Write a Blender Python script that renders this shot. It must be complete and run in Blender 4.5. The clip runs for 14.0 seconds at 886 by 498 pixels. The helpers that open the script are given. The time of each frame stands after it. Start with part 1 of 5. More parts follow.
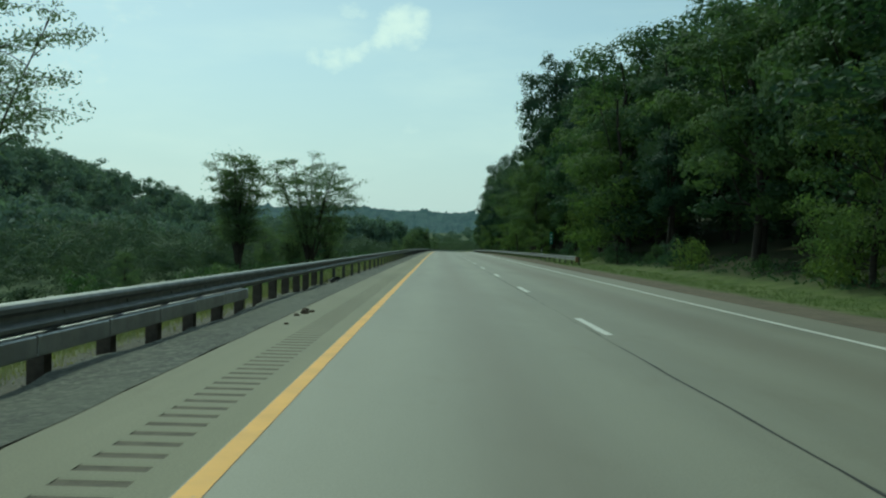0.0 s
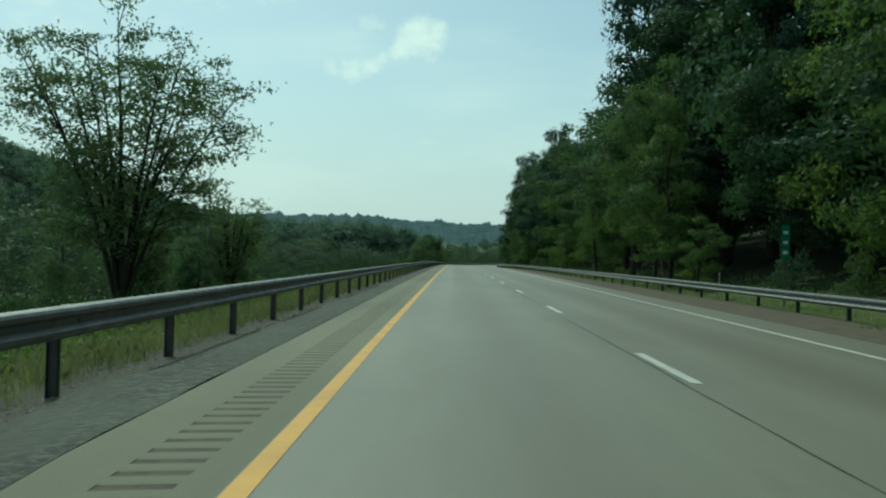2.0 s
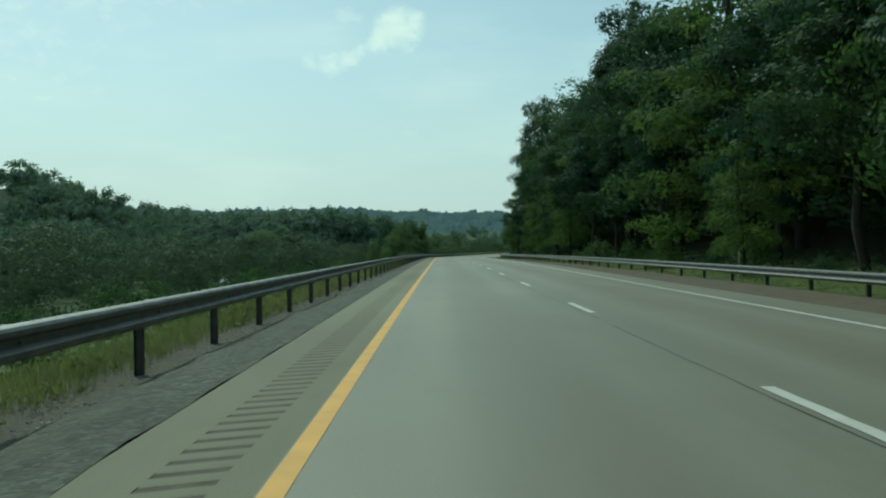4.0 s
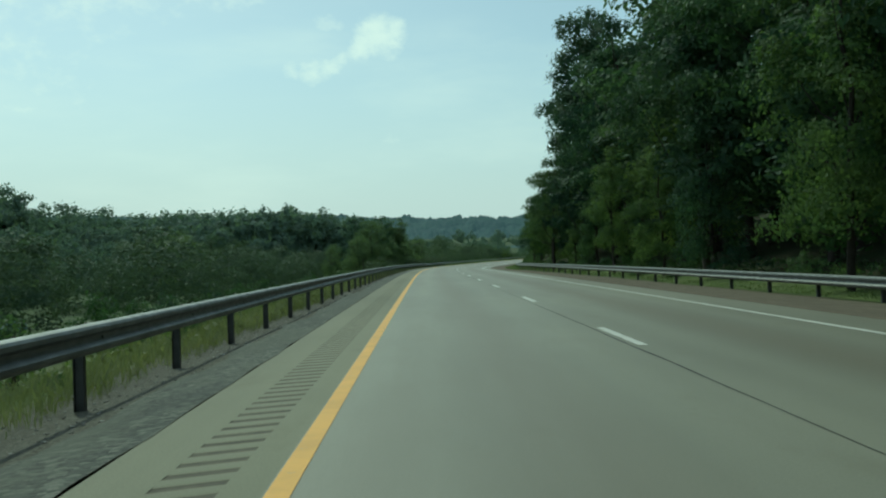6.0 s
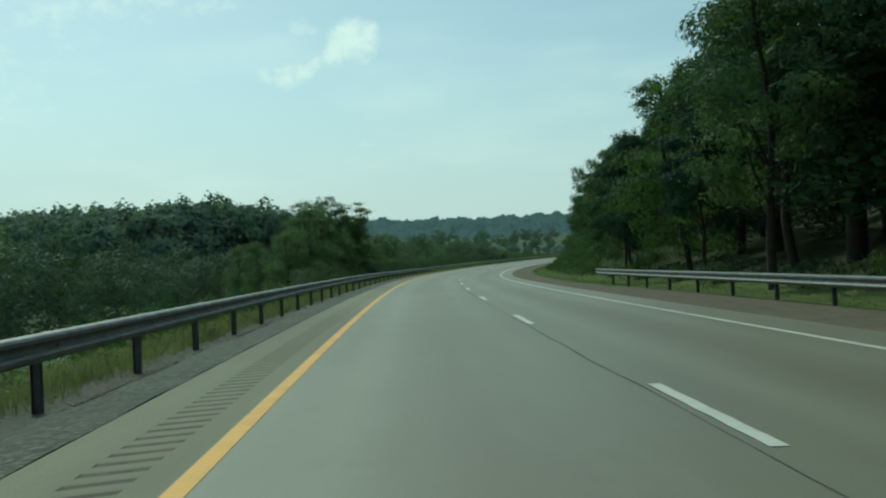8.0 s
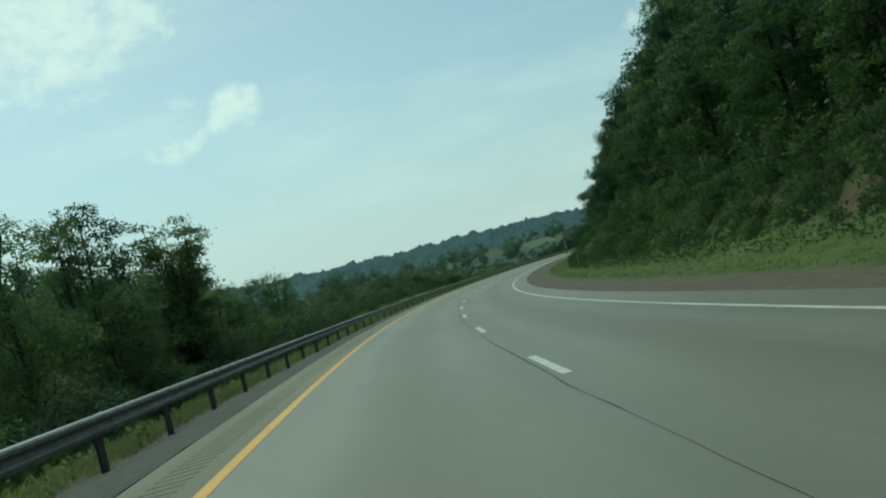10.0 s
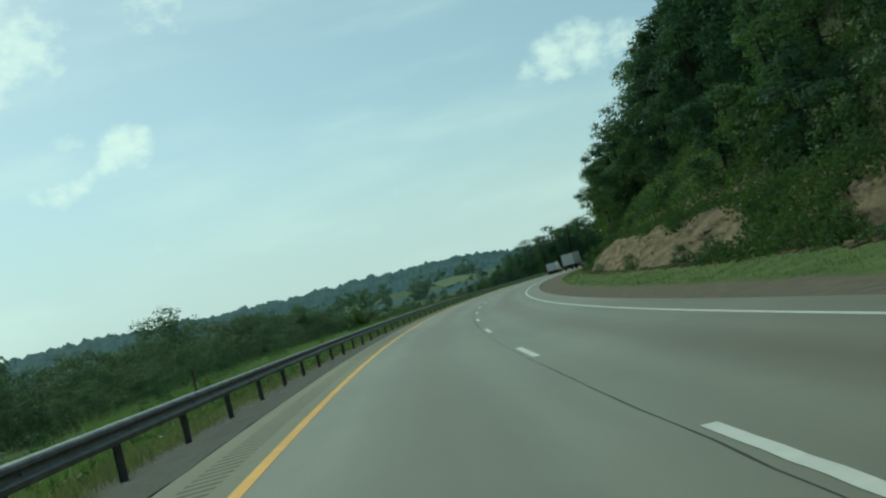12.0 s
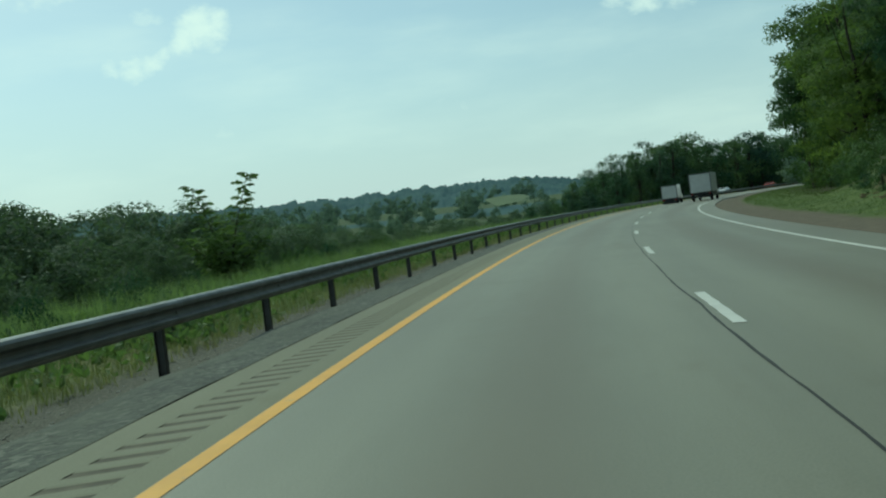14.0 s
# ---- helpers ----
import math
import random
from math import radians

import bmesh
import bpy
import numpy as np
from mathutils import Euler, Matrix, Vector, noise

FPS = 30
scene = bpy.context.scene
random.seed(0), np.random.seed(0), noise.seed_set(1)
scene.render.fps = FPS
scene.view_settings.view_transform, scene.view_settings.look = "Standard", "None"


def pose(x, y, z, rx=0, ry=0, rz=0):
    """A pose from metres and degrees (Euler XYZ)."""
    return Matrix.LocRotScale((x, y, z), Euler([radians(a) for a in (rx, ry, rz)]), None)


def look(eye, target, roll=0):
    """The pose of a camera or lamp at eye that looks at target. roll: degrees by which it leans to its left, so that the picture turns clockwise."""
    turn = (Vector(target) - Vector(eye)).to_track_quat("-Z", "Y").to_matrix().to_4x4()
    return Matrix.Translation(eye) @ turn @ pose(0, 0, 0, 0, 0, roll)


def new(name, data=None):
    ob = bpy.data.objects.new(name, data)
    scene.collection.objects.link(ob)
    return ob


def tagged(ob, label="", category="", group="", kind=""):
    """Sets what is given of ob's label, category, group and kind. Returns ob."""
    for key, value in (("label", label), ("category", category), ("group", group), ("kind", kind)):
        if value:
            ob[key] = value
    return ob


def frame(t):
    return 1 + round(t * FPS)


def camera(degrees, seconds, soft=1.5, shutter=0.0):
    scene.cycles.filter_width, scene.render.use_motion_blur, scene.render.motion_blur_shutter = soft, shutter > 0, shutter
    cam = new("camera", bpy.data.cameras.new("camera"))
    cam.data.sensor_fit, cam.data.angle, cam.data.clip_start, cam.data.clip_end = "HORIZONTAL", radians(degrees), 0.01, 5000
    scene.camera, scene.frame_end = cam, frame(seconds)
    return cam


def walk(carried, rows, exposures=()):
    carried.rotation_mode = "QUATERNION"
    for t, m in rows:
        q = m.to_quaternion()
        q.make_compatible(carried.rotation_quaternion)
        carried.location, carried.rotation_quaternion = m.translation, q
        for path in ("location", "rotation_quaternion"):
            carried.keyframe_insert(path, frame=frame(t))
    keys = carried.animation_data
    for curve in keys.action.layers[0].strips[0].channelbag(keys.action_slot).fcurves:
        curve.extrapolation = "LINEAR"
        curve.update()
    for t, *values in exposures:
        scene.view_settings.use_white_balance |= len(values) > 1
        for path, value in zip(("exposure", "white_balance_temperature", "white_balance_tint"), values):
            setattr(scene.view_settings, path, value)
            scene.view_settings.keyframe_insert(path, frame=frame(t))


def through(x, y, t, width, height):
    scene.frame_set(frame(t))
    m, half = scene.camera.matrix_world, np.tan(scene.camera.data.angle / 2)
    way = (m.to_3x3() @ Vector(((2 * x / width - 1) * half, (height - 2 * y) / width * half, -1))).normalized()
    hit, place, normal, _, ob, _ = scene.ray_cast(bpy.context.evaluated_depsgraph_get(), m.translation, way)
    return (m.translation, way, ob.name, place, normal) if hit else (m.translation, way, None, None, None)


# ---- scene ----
# exposure in stops, white balance, sky and sun strength
EXPOSURE, KELVIN, TINT = -0.5, 5950, -26
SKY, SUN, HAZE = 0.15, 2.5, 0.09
CLOUD, CLOUD_RGB = 0.8, (8.4, 8.5, 8.3, 1)
VEIL, VEIL_RGB = 0.35, (5.15, 5.3, 5.4, 1)
MIST, MIST_RGB = 0.88, (5.6, 6.0, 6.6, 1)
cam = camera(50.9, 14.0, soft=2.2)

# time, place, pitch, roll, yaw
PATH = [
    (0.0, 1.20, -2.87, 1.21, -0.18, -0.63, -0.25),
    (0.5, 1.24, 13.65, 1.23, -0.11, -0.60, 0.04),
    (1.0, 1.21, 29.74, 1.25, 0.40, 0.03, 0.46),
    (1.5, 1.14, 45.74, 1.27, 0.03, -0.62, 0.46),
    (2.0, 1.05, 61.69, 1.29, 0.52, -1.57, 0.62),
    (2.5, 0.94, 77.88, 1.30, -0.24, -0.40, -0.17),
    (3.0, 0.87, 94.37, 1.31, -0.35, 0.28, 0.54),
    (3.5, 0.83, 110.95, 1.32, -0.17, 0.69, 0.01),
    (4.2, 0.83, 134.00, 1.31, -0.08, 0.88, -0.25),
    (4.8, 0.84, 153.62, 1.30, 0.08, 1.21, -0.65),
    (5.4, 0.87, 173.32, 1.27, 0.23, 1.53, -1.02),
    (6.0, 0.91, 193.29, 1.24, 0.30, 1.67, -1.18),
    (6.5, 1.07, 210.11, 1.18, 0.40, 1.62, -1.55),
    (7.0, 1.25, 226.97, 1.12, 0.19, 1.40, -2.28),
    (7.5, 1.52, 243.72, 1.03, 0.25, 1.31, -2.22),
    (8.0, 1.67, 260.63, 0.94, 0.42, 2.67, -2.57),
    (8.6, 2.08, 281.18, 0.79, 0.93, 6.69, -3.58),
    (9.2, 2.77, 301.75, 0.63, 1.51, 11.26, -5.09),
    (9.6, 3.40, 315.33, 0.51, 1.80, 13.53, -6.23),
    (10.0, 4.17, 328.73, 0.39, 1.91, 14.43, -7.37),
    (10.5, 5.55, 345.28, 0.24, 1.75, 15.14, -9.18),
    (11.0, 7.23, 362.09, 0.13, 1.60, 15.70, -11.37),
    (11.5, 9.49, 379.15, 0.04, 1.96, 16.61, -13.54),
    (12.0, 12.35, 396.16, -0.01, 3.09, 14.49, -13.90),
    (12.5, 15.84, 412.91, -0.02, 4.69, 11.31, -11.13),
    (13.0, 19.84, 428.99, -0.01, 2.58, 9.19, -9.06),
    (13.5, 24.43, 445.11, 0.02, -0.19, 8.34, -9.09),
    (14.0, 29.54, 461.26, 0.07, -1.39, 7.10, -10.60),
]

walk(cam, [(t, pose(x, y, z, 90 + pitch, roll, yaw)) for t, x, y, z, pitch, roll, yaw in PATH],
     exposures=[(t, EXPOSURE - dim, KELVIN, TINT) for t, dim in ((0.0, 0.0), (9.6, 0.0), (10.5, 0.1), (11.5, 0.0), (12.0, -0.03), (12.6, 0.06), (13.2, 0.04), (13.8, -0.05), (14.0, -0.05))])

# ---- sky and sun ----
SUN_AZ, SUN_EL = radians(-25), radians(46)
world = bpy.data.worlds.new("sky")
scene.world = world
world.use_nodes = True
wn, wl = world.node_tree.nodes, world.node_tree.links
wn.clear()
sky = wn.new("ShaderNodeTexSky")
sky.sky_type = "NISHITA"
sky.sun_disc = False
sky.sun_elevation = SUN_EL
sky.sun_rotation = SUN_AZ
sky.air_density, sky.dust_density, sky.ozone_density = 1.0, 1.3, 2.2
coords = wn.new("ShaderNodeTexCoord")


def wmath(op, a, b=None, c=None):
    nd = wn.new("ShaderNodeMath")
    nd.operation = op
    for i, v in enumerate((a, b, c)):
        if v is None:
            continue
        if isinstance(v, (int, float)):
            nd.inputs[i].default_value = v
        else:
            wl.new(v, nd.inputs[i])
    return nd.outputs[0]


def wnoise(scale, detail, stretch=(1, 1, 1), rough=0.55):
    mp = wn.new("ShaderNodeMapping")
    mp.inputs["Scale"].default_value = stretch
    wl.new(coords.outputs["Generated"], mp.inputs["Vector"])
    nz = wn.new("ShaderNodeTexNoise")
    nz.inputs["Scale"].default_value = scale
    nz.inputs["Detail"].default_value = detail
    nz.inputs["Roughness"].default_value = rough
    wl.new(mp.outputs[0], nz.inputs["Vector"])
    return nz.outputs["Fac"]


# small fair-weather clouds: azimuth, elevation, radius in degrees, density
CLOUDS = [(-2.4, 13.2, 1.1, 1.0), (-3.4, 12.8, 0.8, 0.9), (-1.5, 13.6, 0.7, 0.85), (-4.0, 12.2, 0.5, 0.6), (-5.6, 14.0, 0.5, 0.6), (-4.9, 13.6, 0.4, 0.5),
          (-7.8, 11.3, 0.5, 0.75), (-6.6, 11.4, 0.7, 0.8), (-5.5, 11.6, 0.75, 0.75), (-4.7, 12.0, 0.5, 0.6), (-2.0, 6.9, 0.6, 0.45),
          (22.7, 11.9, 0.7, 0.65), (24.2, 12.4, 1.15, 0.9), (25.3, 13.1, 0.9, 0.9), (26.3, 12.6, 1.2, 0.85), (28.4, 12.4, 1.0, 0.7),
          (-19.0, 21.0, 5.5, 0.9), (-13.0, 24.0, 4.0, 0.6), (-11.5, 19.3, 3.2, 0.95), (-7.5, 19.6, 2.2, 0.8), (1.2, 20.6, 1.6, 0.5), (12.0, 8.0, 1.0, 0.25), (-24.0, 13.0, 5.0, 0.35)]
puffs = None
for az, el, rad, dens in CLOUDS:
    az, el = radians(az), radians(el)
    dt = wn.new("ShaderNodeVectorMath")
    dt.operation = "DOT_PRODUCT"
    wl.new(coords.outputs["Generated"], dt.inputs[0])
    dt.inputs[1].default_value = (math.sin(az) * math.cos(el), math.cos(az) * math.cos(el), math.sin(el))
    mr = wn.new("ShaderNodeMapRange")
    mr.inputs["From Min"].default_value = math.cos(radians(rad * 1.7))
    mr.inputs["From Max"].default_value = 1.0
    mr.inputs["To Max"].default_value = dens
    wl.new(dt.outputs["Value"], mr.inputs["Value"])
    puffs = mr.outputs[0] if puffs is None else wmath("MAXIMUM", puffs, mr.outputs[0])
billow = wnoise(40, 8, (1, 1, 1.5), 0.58)
edge = wmath("ADD", wmath("MULTIPLY", puffs, 0.82), wmath("MULTIPLY", wmath("SUBTRACT", billow, 0.5), 1.4))
cumulus = wn.new("ShaderNodeMapRange")
cumulus.interpolation_type = "SMOOTHSTEP"
cumulus.inputs["From Min"].default_value, cumulus.inputs["From Max"].default_value = 0.14, 0.95
wl.new(edge, cumulus.inputs["Value"])
cirrus = wn.new("ShaderNodeMapRange")
cirrus.interpolation_type = "SMOOTHSTEP"
cirrus.inputs["From Min"].default_value, cirrus.inputs["From Max"].default_value = 0.42, 0.8
cirrus.inputs["To Max"].default_value = 0.36
wl.new(wnoise(3.2, 5, (1, 1.3, 4.0)), cirrus.inputs["Value"])
cover = wmath("MAXIMUM", wmath("MULTIPLY", wmath("MULTIPLY", cumulus.outputs[0], wmath("GREATER_THAN", puffs, 0.001)), CLOUD), cirrus.outputs[0])
veil = wn.new("ShaderNodeMix")
veil.data_type = "RGBA"
veil.inputs["Factor"].default_value = VEIL
veil.inputs["B"].default_value = VEIL_RGB
wl.new(sky.outputs[0], veil.inputs["A"])
# summer haze that thickens towards the horizon
rise = wn.new("ShaderNodeSeparateXYZ")
wl.new(coords.outputs["Generated"], rise.inputs[0])
low_air = wn.new("ShaderNodeMapRange")
low_air.interpolation_type = "SMOOTHSTEP"
for key, value in (("From Min", -0.02), ("From Max", 0.24), ("To Min", MIST), ("To Max", 0.0)):
    low_air.inputs[key].default_value = value
wl.new(rise.outputs["Z"], low_air.inputs["Value"])
mist = wn.new("ShaderNodeMix")
mist.data_type = "RGBA"
mist.inputs["B"].default_value = MIST_RGB
wl.new(low_air.outputs[0], mist.inputs["Factor"])
wl.new(veil.outputs["Result"], mist.inputs["A"])
tone = wn.new("ShaderNodeMix")
tone.data_type = "RGBA"
tone.inputs["B"].default_value = CLOUD_RGB
wl.new(cover, tone.inputs["Factor"])
wl.new(mist.outputs["Result"], tone.inputs["A"])
back = wn.new("ShaderNodeBackground")
back.inputs["Strength"].default_value = SKY
wl.new(tone.outputs["Result"], back.inputs["Color"])
wo = wn.new("ShaderNodeOutputWorld")
wl.new(back.outputs[0], wo.inputs["Surface"])

sun_data = bpy.data.lights.new("sun", "SUN")
sun_data.energy, sun_data.angle, sun_data.color = SUN, radians(0.6), (1.0, 0.94, 0.84)
sun = new("sun", sun_data)
to_sun = Vector((math.sin(SUN_AZ) * math.cos(SUN_EL), math.cos(SUN_AZ) * math.cos(SUN_EL), math.sin(SUN_EL)))
sun.matrix_world = look(to_sun * 50, (0, 0, 0))

# ---- materials ----
class Mat:
    """A node material with short ways to add noise and mix colours."""

    def __init__(self, name, rough=0.8, metal=0.0, spec=0.4):
        self.m = bpy.data.materials.new(name)
        self.m.use_nodes = True
        self.n, self.l = self.m.node_tree.nodes, self.m.node_tree.links
        self.b = self.n["Principled BSDF"]
        self.b.inputs["Roughness"].default_value = rough
        self.b.inputs["Metallic"].default_value = metal
        self.b.inputs["Specular IOR Level"].default_value = spec
        self.tc = self.n.new("ShaderNodeTexCoord")

    def put(self, v, sock):
        if isinstance(v, (int, float)):
            sock.default_value = v
        elif isinstance(v, tuple):
            sock.default_value = (*v, 1) if len(v) == 3 else v
        else:
            self.l.new(v, sock)

    def noise(self, scale, detail=4, space="Object", stretch=None, rough=0.6):
        nz = self.n.new("ShaderNodeTexNoise")
        nz.inputs["Scale"].default_value, nz.inputs["Detail"].default_value = scale, detail
        nz.inputs["Roughness"].default_value = rough
        src = self.tc.outputs[space]
        if stretch:
            mp = self.n.new("ShaderNodeMapping")
            mp.inputs["Scale"].default_value = stretch
            self.l.new(src, mp.inputs["Vector"])
            src = mp.outputs[0]
        self.l.new(src, nz.inputs["Vector"])
        return nz.outputs["Fac"]

    def cells(self, scale, space="UV"):
        vo = self.n.new("ShaderNodeTexVoronoi")
        vo.inputs["Scale"].default_value = scale
        self.l.new(self.tc.outputs[space], vo.inputs["Vector"])
        sp = self.n.new("ShaderNodeSeparateColor")
        self.l.new(vo.outputs["Color"], sp.inputs[0])
        return vo.outputs["Distance"], sp.outputs[0]

    def map(self, v, a, b, c=0.0, d=1.0):
        mr = self.n.new("ShaderNodeMapRange")
        mr.interpolation_type = "SMOOTHSTEP"
        for k, x in zip(("From Min", "From Max", "To Min", "To Max"), (a, b, c, d)):
            mr.inputs[k].default_value = x
        self.l.new(v, mr.inputs["Value"])
        return mr.outputs[0]

    def math(self, op, a, b=0.0):
        nd = self.n.new("ShaderNodeMath")
        nd.operation = op
        self.put(a, nd.inputs[0])
        self.put(b, nd.inputs[1])
        return nd.outputs[0]

    def mix(self, f, a, b, how="MIX"):
        nd = self.n.new("ShaderNodeMix")
        nd.data_type, nd.blend_type = "RGBA", how
        self.put(f, nd.inputs["Factor"])
        self.put(a, nd.inputs["A"])
        self.put(b, nd.inputs["B"])
        return nd.outputs["Result"]

    def uv(self):
        sp = self.n.new("ShaderNodeSeparateXYZ")
        self.l.new(self.tc.outputs["UV"], sp.inputs[0])
        return sp.outputs[0], sp.outputs[1]

    def bump(self, h, strength=0.3, dist=0.02):
        bp = self.n.new("ShaderNodeBump")
        bp.inputs["Strength"].default_value, bp.inputs["Distance"].default_value = strength, dist
        self.l.new(h, bp.inputs["Height"])
        self.l.new(bp.outputs[0], self.b.inputs["Normal"])

    def color(self, c):
        self.put(c, self.b.inputs["Base Color"])
        return self

    def rough(self, r):
        self.put(r, self.b.inputs["Roughness"])

    def random(self):
        return self.n.new("ShaderNodeObjectInfo").outputs["Random"]

    def island(self):
        return self.n.new("ShaderNodeNewGeometry").outputs["Random Per Island"]


def plain(name, rgb, rough=0.6, metal=0.0, spec=0.4, vary=0.25, scale=6.0):
    k = Mat(name, rough, metal, spec)
    dark = tuple(c * (1 - vary) for c in rgb)
    k.color(k.mix(k.map(k.noise(scale, 5), 0.3, 0.7), rgb, dark))
    k.bump(k.noise(scale * 8, 3), 0.1, 0.005)
    return k.m


def band(k, u, centre, half):
    """1 at the centre of a strip across the road, 0 past half its width."""
    return k.map(k.math("ABSOLUTE", k.math("SUBTRACT", u, centre)), 0.0, half, 1.0, 0.0)


def concrete(name, rgb, lanes, rough=0.58, spec=0.55):
    k = Mat(name, rough, 0.0, spec)
    u, v = k.uv()
    streak = k.noise(0.55, 5, "UV", (1.6, 0.05, 1))
    blot = k.noise(0.16, 6, "UV", (1.0, 0.35, 1))
    grain = k.noise(60, 4, "UV")
    c = k.mix(k.map(blot, 0.3, 0.7), tuple(x * 1.14 for x in rgb), tuple(x * 0.8 for x in rgb))
    c = k.mix(k.map(streak, 0.35, 0.75, 0, 0.35), c, tuple(x * 0.62 for x in rgb))
    if lanes:
        # oil-browned middle of each lane, with paler wheel tracks beside it and long stains that come and go
        for at, half, f in ((1.8, 0.85, 0.7), (5.5, 0.95, 0.74)):
            worn = k.math("MULTIPLY", band(k, u, at, half), k.map(k.noise(0.5, 4, "UV", (0.9, 0.05, 1)), 0.25, 0.65, 0.35, 1.0))
            c = k.mix(k.math("MULTIPLY", worn, f), c, (rgb[0] * 0.66, rgb[1] * 0.57, rgb[2] * 0.5))
        for at in (0.8, 2.85, 4.5, 6.45):
            c = k.mix(k.math("MULTIPLY", band(k, u, at, 0.5), k.map(k.noise(0.7, 4, "UV", (0.8, 0.08, 1)), 0.3, 0.7, 0.15, 0.5)), c, tuple(x * 1.22 for x in rgb))
        stain = k.map(k.noise(0.3, 6, "UV", (1.3, 0.13, 1), 0.65), 0.5, 0.68, 0.0, 0.5)
        c = k.mix(stain, c, (rgb[0] * 0.7, rgb[1] * 0.64, rgb[2] * 0.57))
    c = k.mix(k.map(grain, 0.35, 0.7, 0.0, 0.4), c, tuple(x * 0.58 for x in rgb))
    c = k.mix(k.map(k.noise(1.1, 6, "UV", (1.0, 0.5, 1), 0.7), 0.52, 0.72, 0.0, 0.3), c, (rgb[0] * 0.66, rgb[1] * 0.6, rgb[2] * 0.52))
    k.color(c)
    k.bump(k.noise(90, 3, "UV"), 0.25, 0.004)
    return k.m


def leaf(name, light, dark, through, speck=0.45, tints=1.0, gloss=0.16):
    """Foliage: diffuse with light passing through the leaf."""
    k = Mat(name, 0.58, 0.0, gloss)
    tone = k.mix(k.map(k.noise(0.5, 3), 0.36, 0.64), light, dark)
    tone = k.mix(k.map(k.noise(0.11, 3), 0.38, 0.66, 0, 0.55), tone, dark)
    tone = k.mix(k.math("MULTIPLY", k.island(), speck), tone, dark)
    tint = k.mix(k.random(), tuple(1 - tints * q for q in (0.42, 0.3, 0.26)), tuple(1 + tints * q for q in (0.38, 0.26, -0.08)))
    tone = k.mix(1.0, tone, tint, "MULTIPLY")
    k.color(tone)
    tl = k.n.new("ShaderNodeBsdfTranslucent")
    k.l.new(k.mix(1.0, tone, (1.18, 1.34, 0.76), "MULTIPLY"), tl.inputs["Color"])
    mx = k.n.new("ShaderNodeMixShader")
    mx.inputs[0].default_value = through
    k.l.new(k.b.outputs[0], mx.inputs[1])
    k.l.new(tl.outputs[0], mx.inputs[2])
    k.l.new(mx.outputs[0], k.n["Material Output"].inputs["Surface"])
    return k.m


ROAD = concrete("road_concrete", (0.2, 0.194, 0.142), True)
SHOULDER = concrete("shoulder_concrete", (0.224, 0.217, 0.15), False, 0.8, 0.3)
# groove floors, a darker colour than the slab
GROOVE = plain("groove_dark", (0.12, 0.104, 0.074), 0.9, vary=0.35)


def paint_mat(name, rgb, under):
    k = Mat(name, 0.55, 0.0, 0.4)
    chip = k.map(k.noise(5, 6, "Object", (1, 1, 1), 0.7), 0.60, 0.74)
    c = k.mix(k.map(k.noise(1.3, 4), 0.3, 0.8), rgb, tuple(x * 0.78 for x in rgb))
    k.color(k.mix(k.math("MULTIPLY", chip, 0.7), c, under))
    k.bump(k.noise(70, 3), 0.15, 0.003)
    return k.m


YELLOW = paint_mat("yellow_paint", (0.74, 0.37, 0.03), (0.30, 0.26, 0.18))
WHITE = paint_mat("white_paint", (0.63, 0.62, 0.56), (0.3, 0.285, 0.24))
SEAL = plain("joint_seal", (0.028, 0.028, 0.026), 0.7)


def asphalt_mat():
    k = Mat("shoulder_asphalt", 0.9, 0.0, 0.3)
    stone, tone = k.cells(17)
    fine, shade = k.cells(75)
    c = k.mix(k.map(k.noise(6, 9, "UV", None, 0.8), 0.35, 0.65), (0.046, 0.051, 0.044), (0.1, 0.107, 0.087))
    c = k.mix(k.map(tone, 0.55, 1.0, 0.0, 0.8), c, (0.19, 0.19, 0.155))
    c = k.mix(k.map(tone, 0.0, 0.3, 0.6, 0.0), c, (0.026, 0.029, 0.026))
    c = k.mix(k.map(shade, 0.6, 1.0, 0.0, 0.6), c, (0.12, 0.115, 0.1))
    c = k.mix(k.map(k.noise(0.8, 6, "UV", (1, 0.35, 1), 0.7), 0.42, 0.68, 0.0, 0.5), c, (0.04, 0.044, 0.039))
    c = k.mix(k.map(k.noise(1.7, 6, "UV", (1, 0.6, 1), 0.75), 0.52, 0.72, 0.0, 0.65), c, (0.135, 0.135, 0.105))
    c = k.mix(k.map(k.noise(0.45, 6, "UV", (1.6, 0.4, 1), 0.7), 0.46, 0.62, 0.0, 0.6), c, (0.105, 0.11, 0.084))
    u, v = k.uv()
    c = k.mix(k.math("MULTIPLY", k.map(v, 290, 335, 0.0, 0.55), k.map(v, 435, 465, 1.0, 0.0)), c, k.mix(k.map(k.noise(3, 6, "UV"), 0.35, 0.65), (0.075, 0.068, 0.054), (0.04, 0.038, 0.032)))
    k.color(c)
    k.bump(k.math("ADD", k.map(stone, 0.0, 0.6, 1.0, 0.0), k.noise(9, 5, "UV")), 0.7, 0.015)
    return k.m


ASPHALT = asphalt_mat()


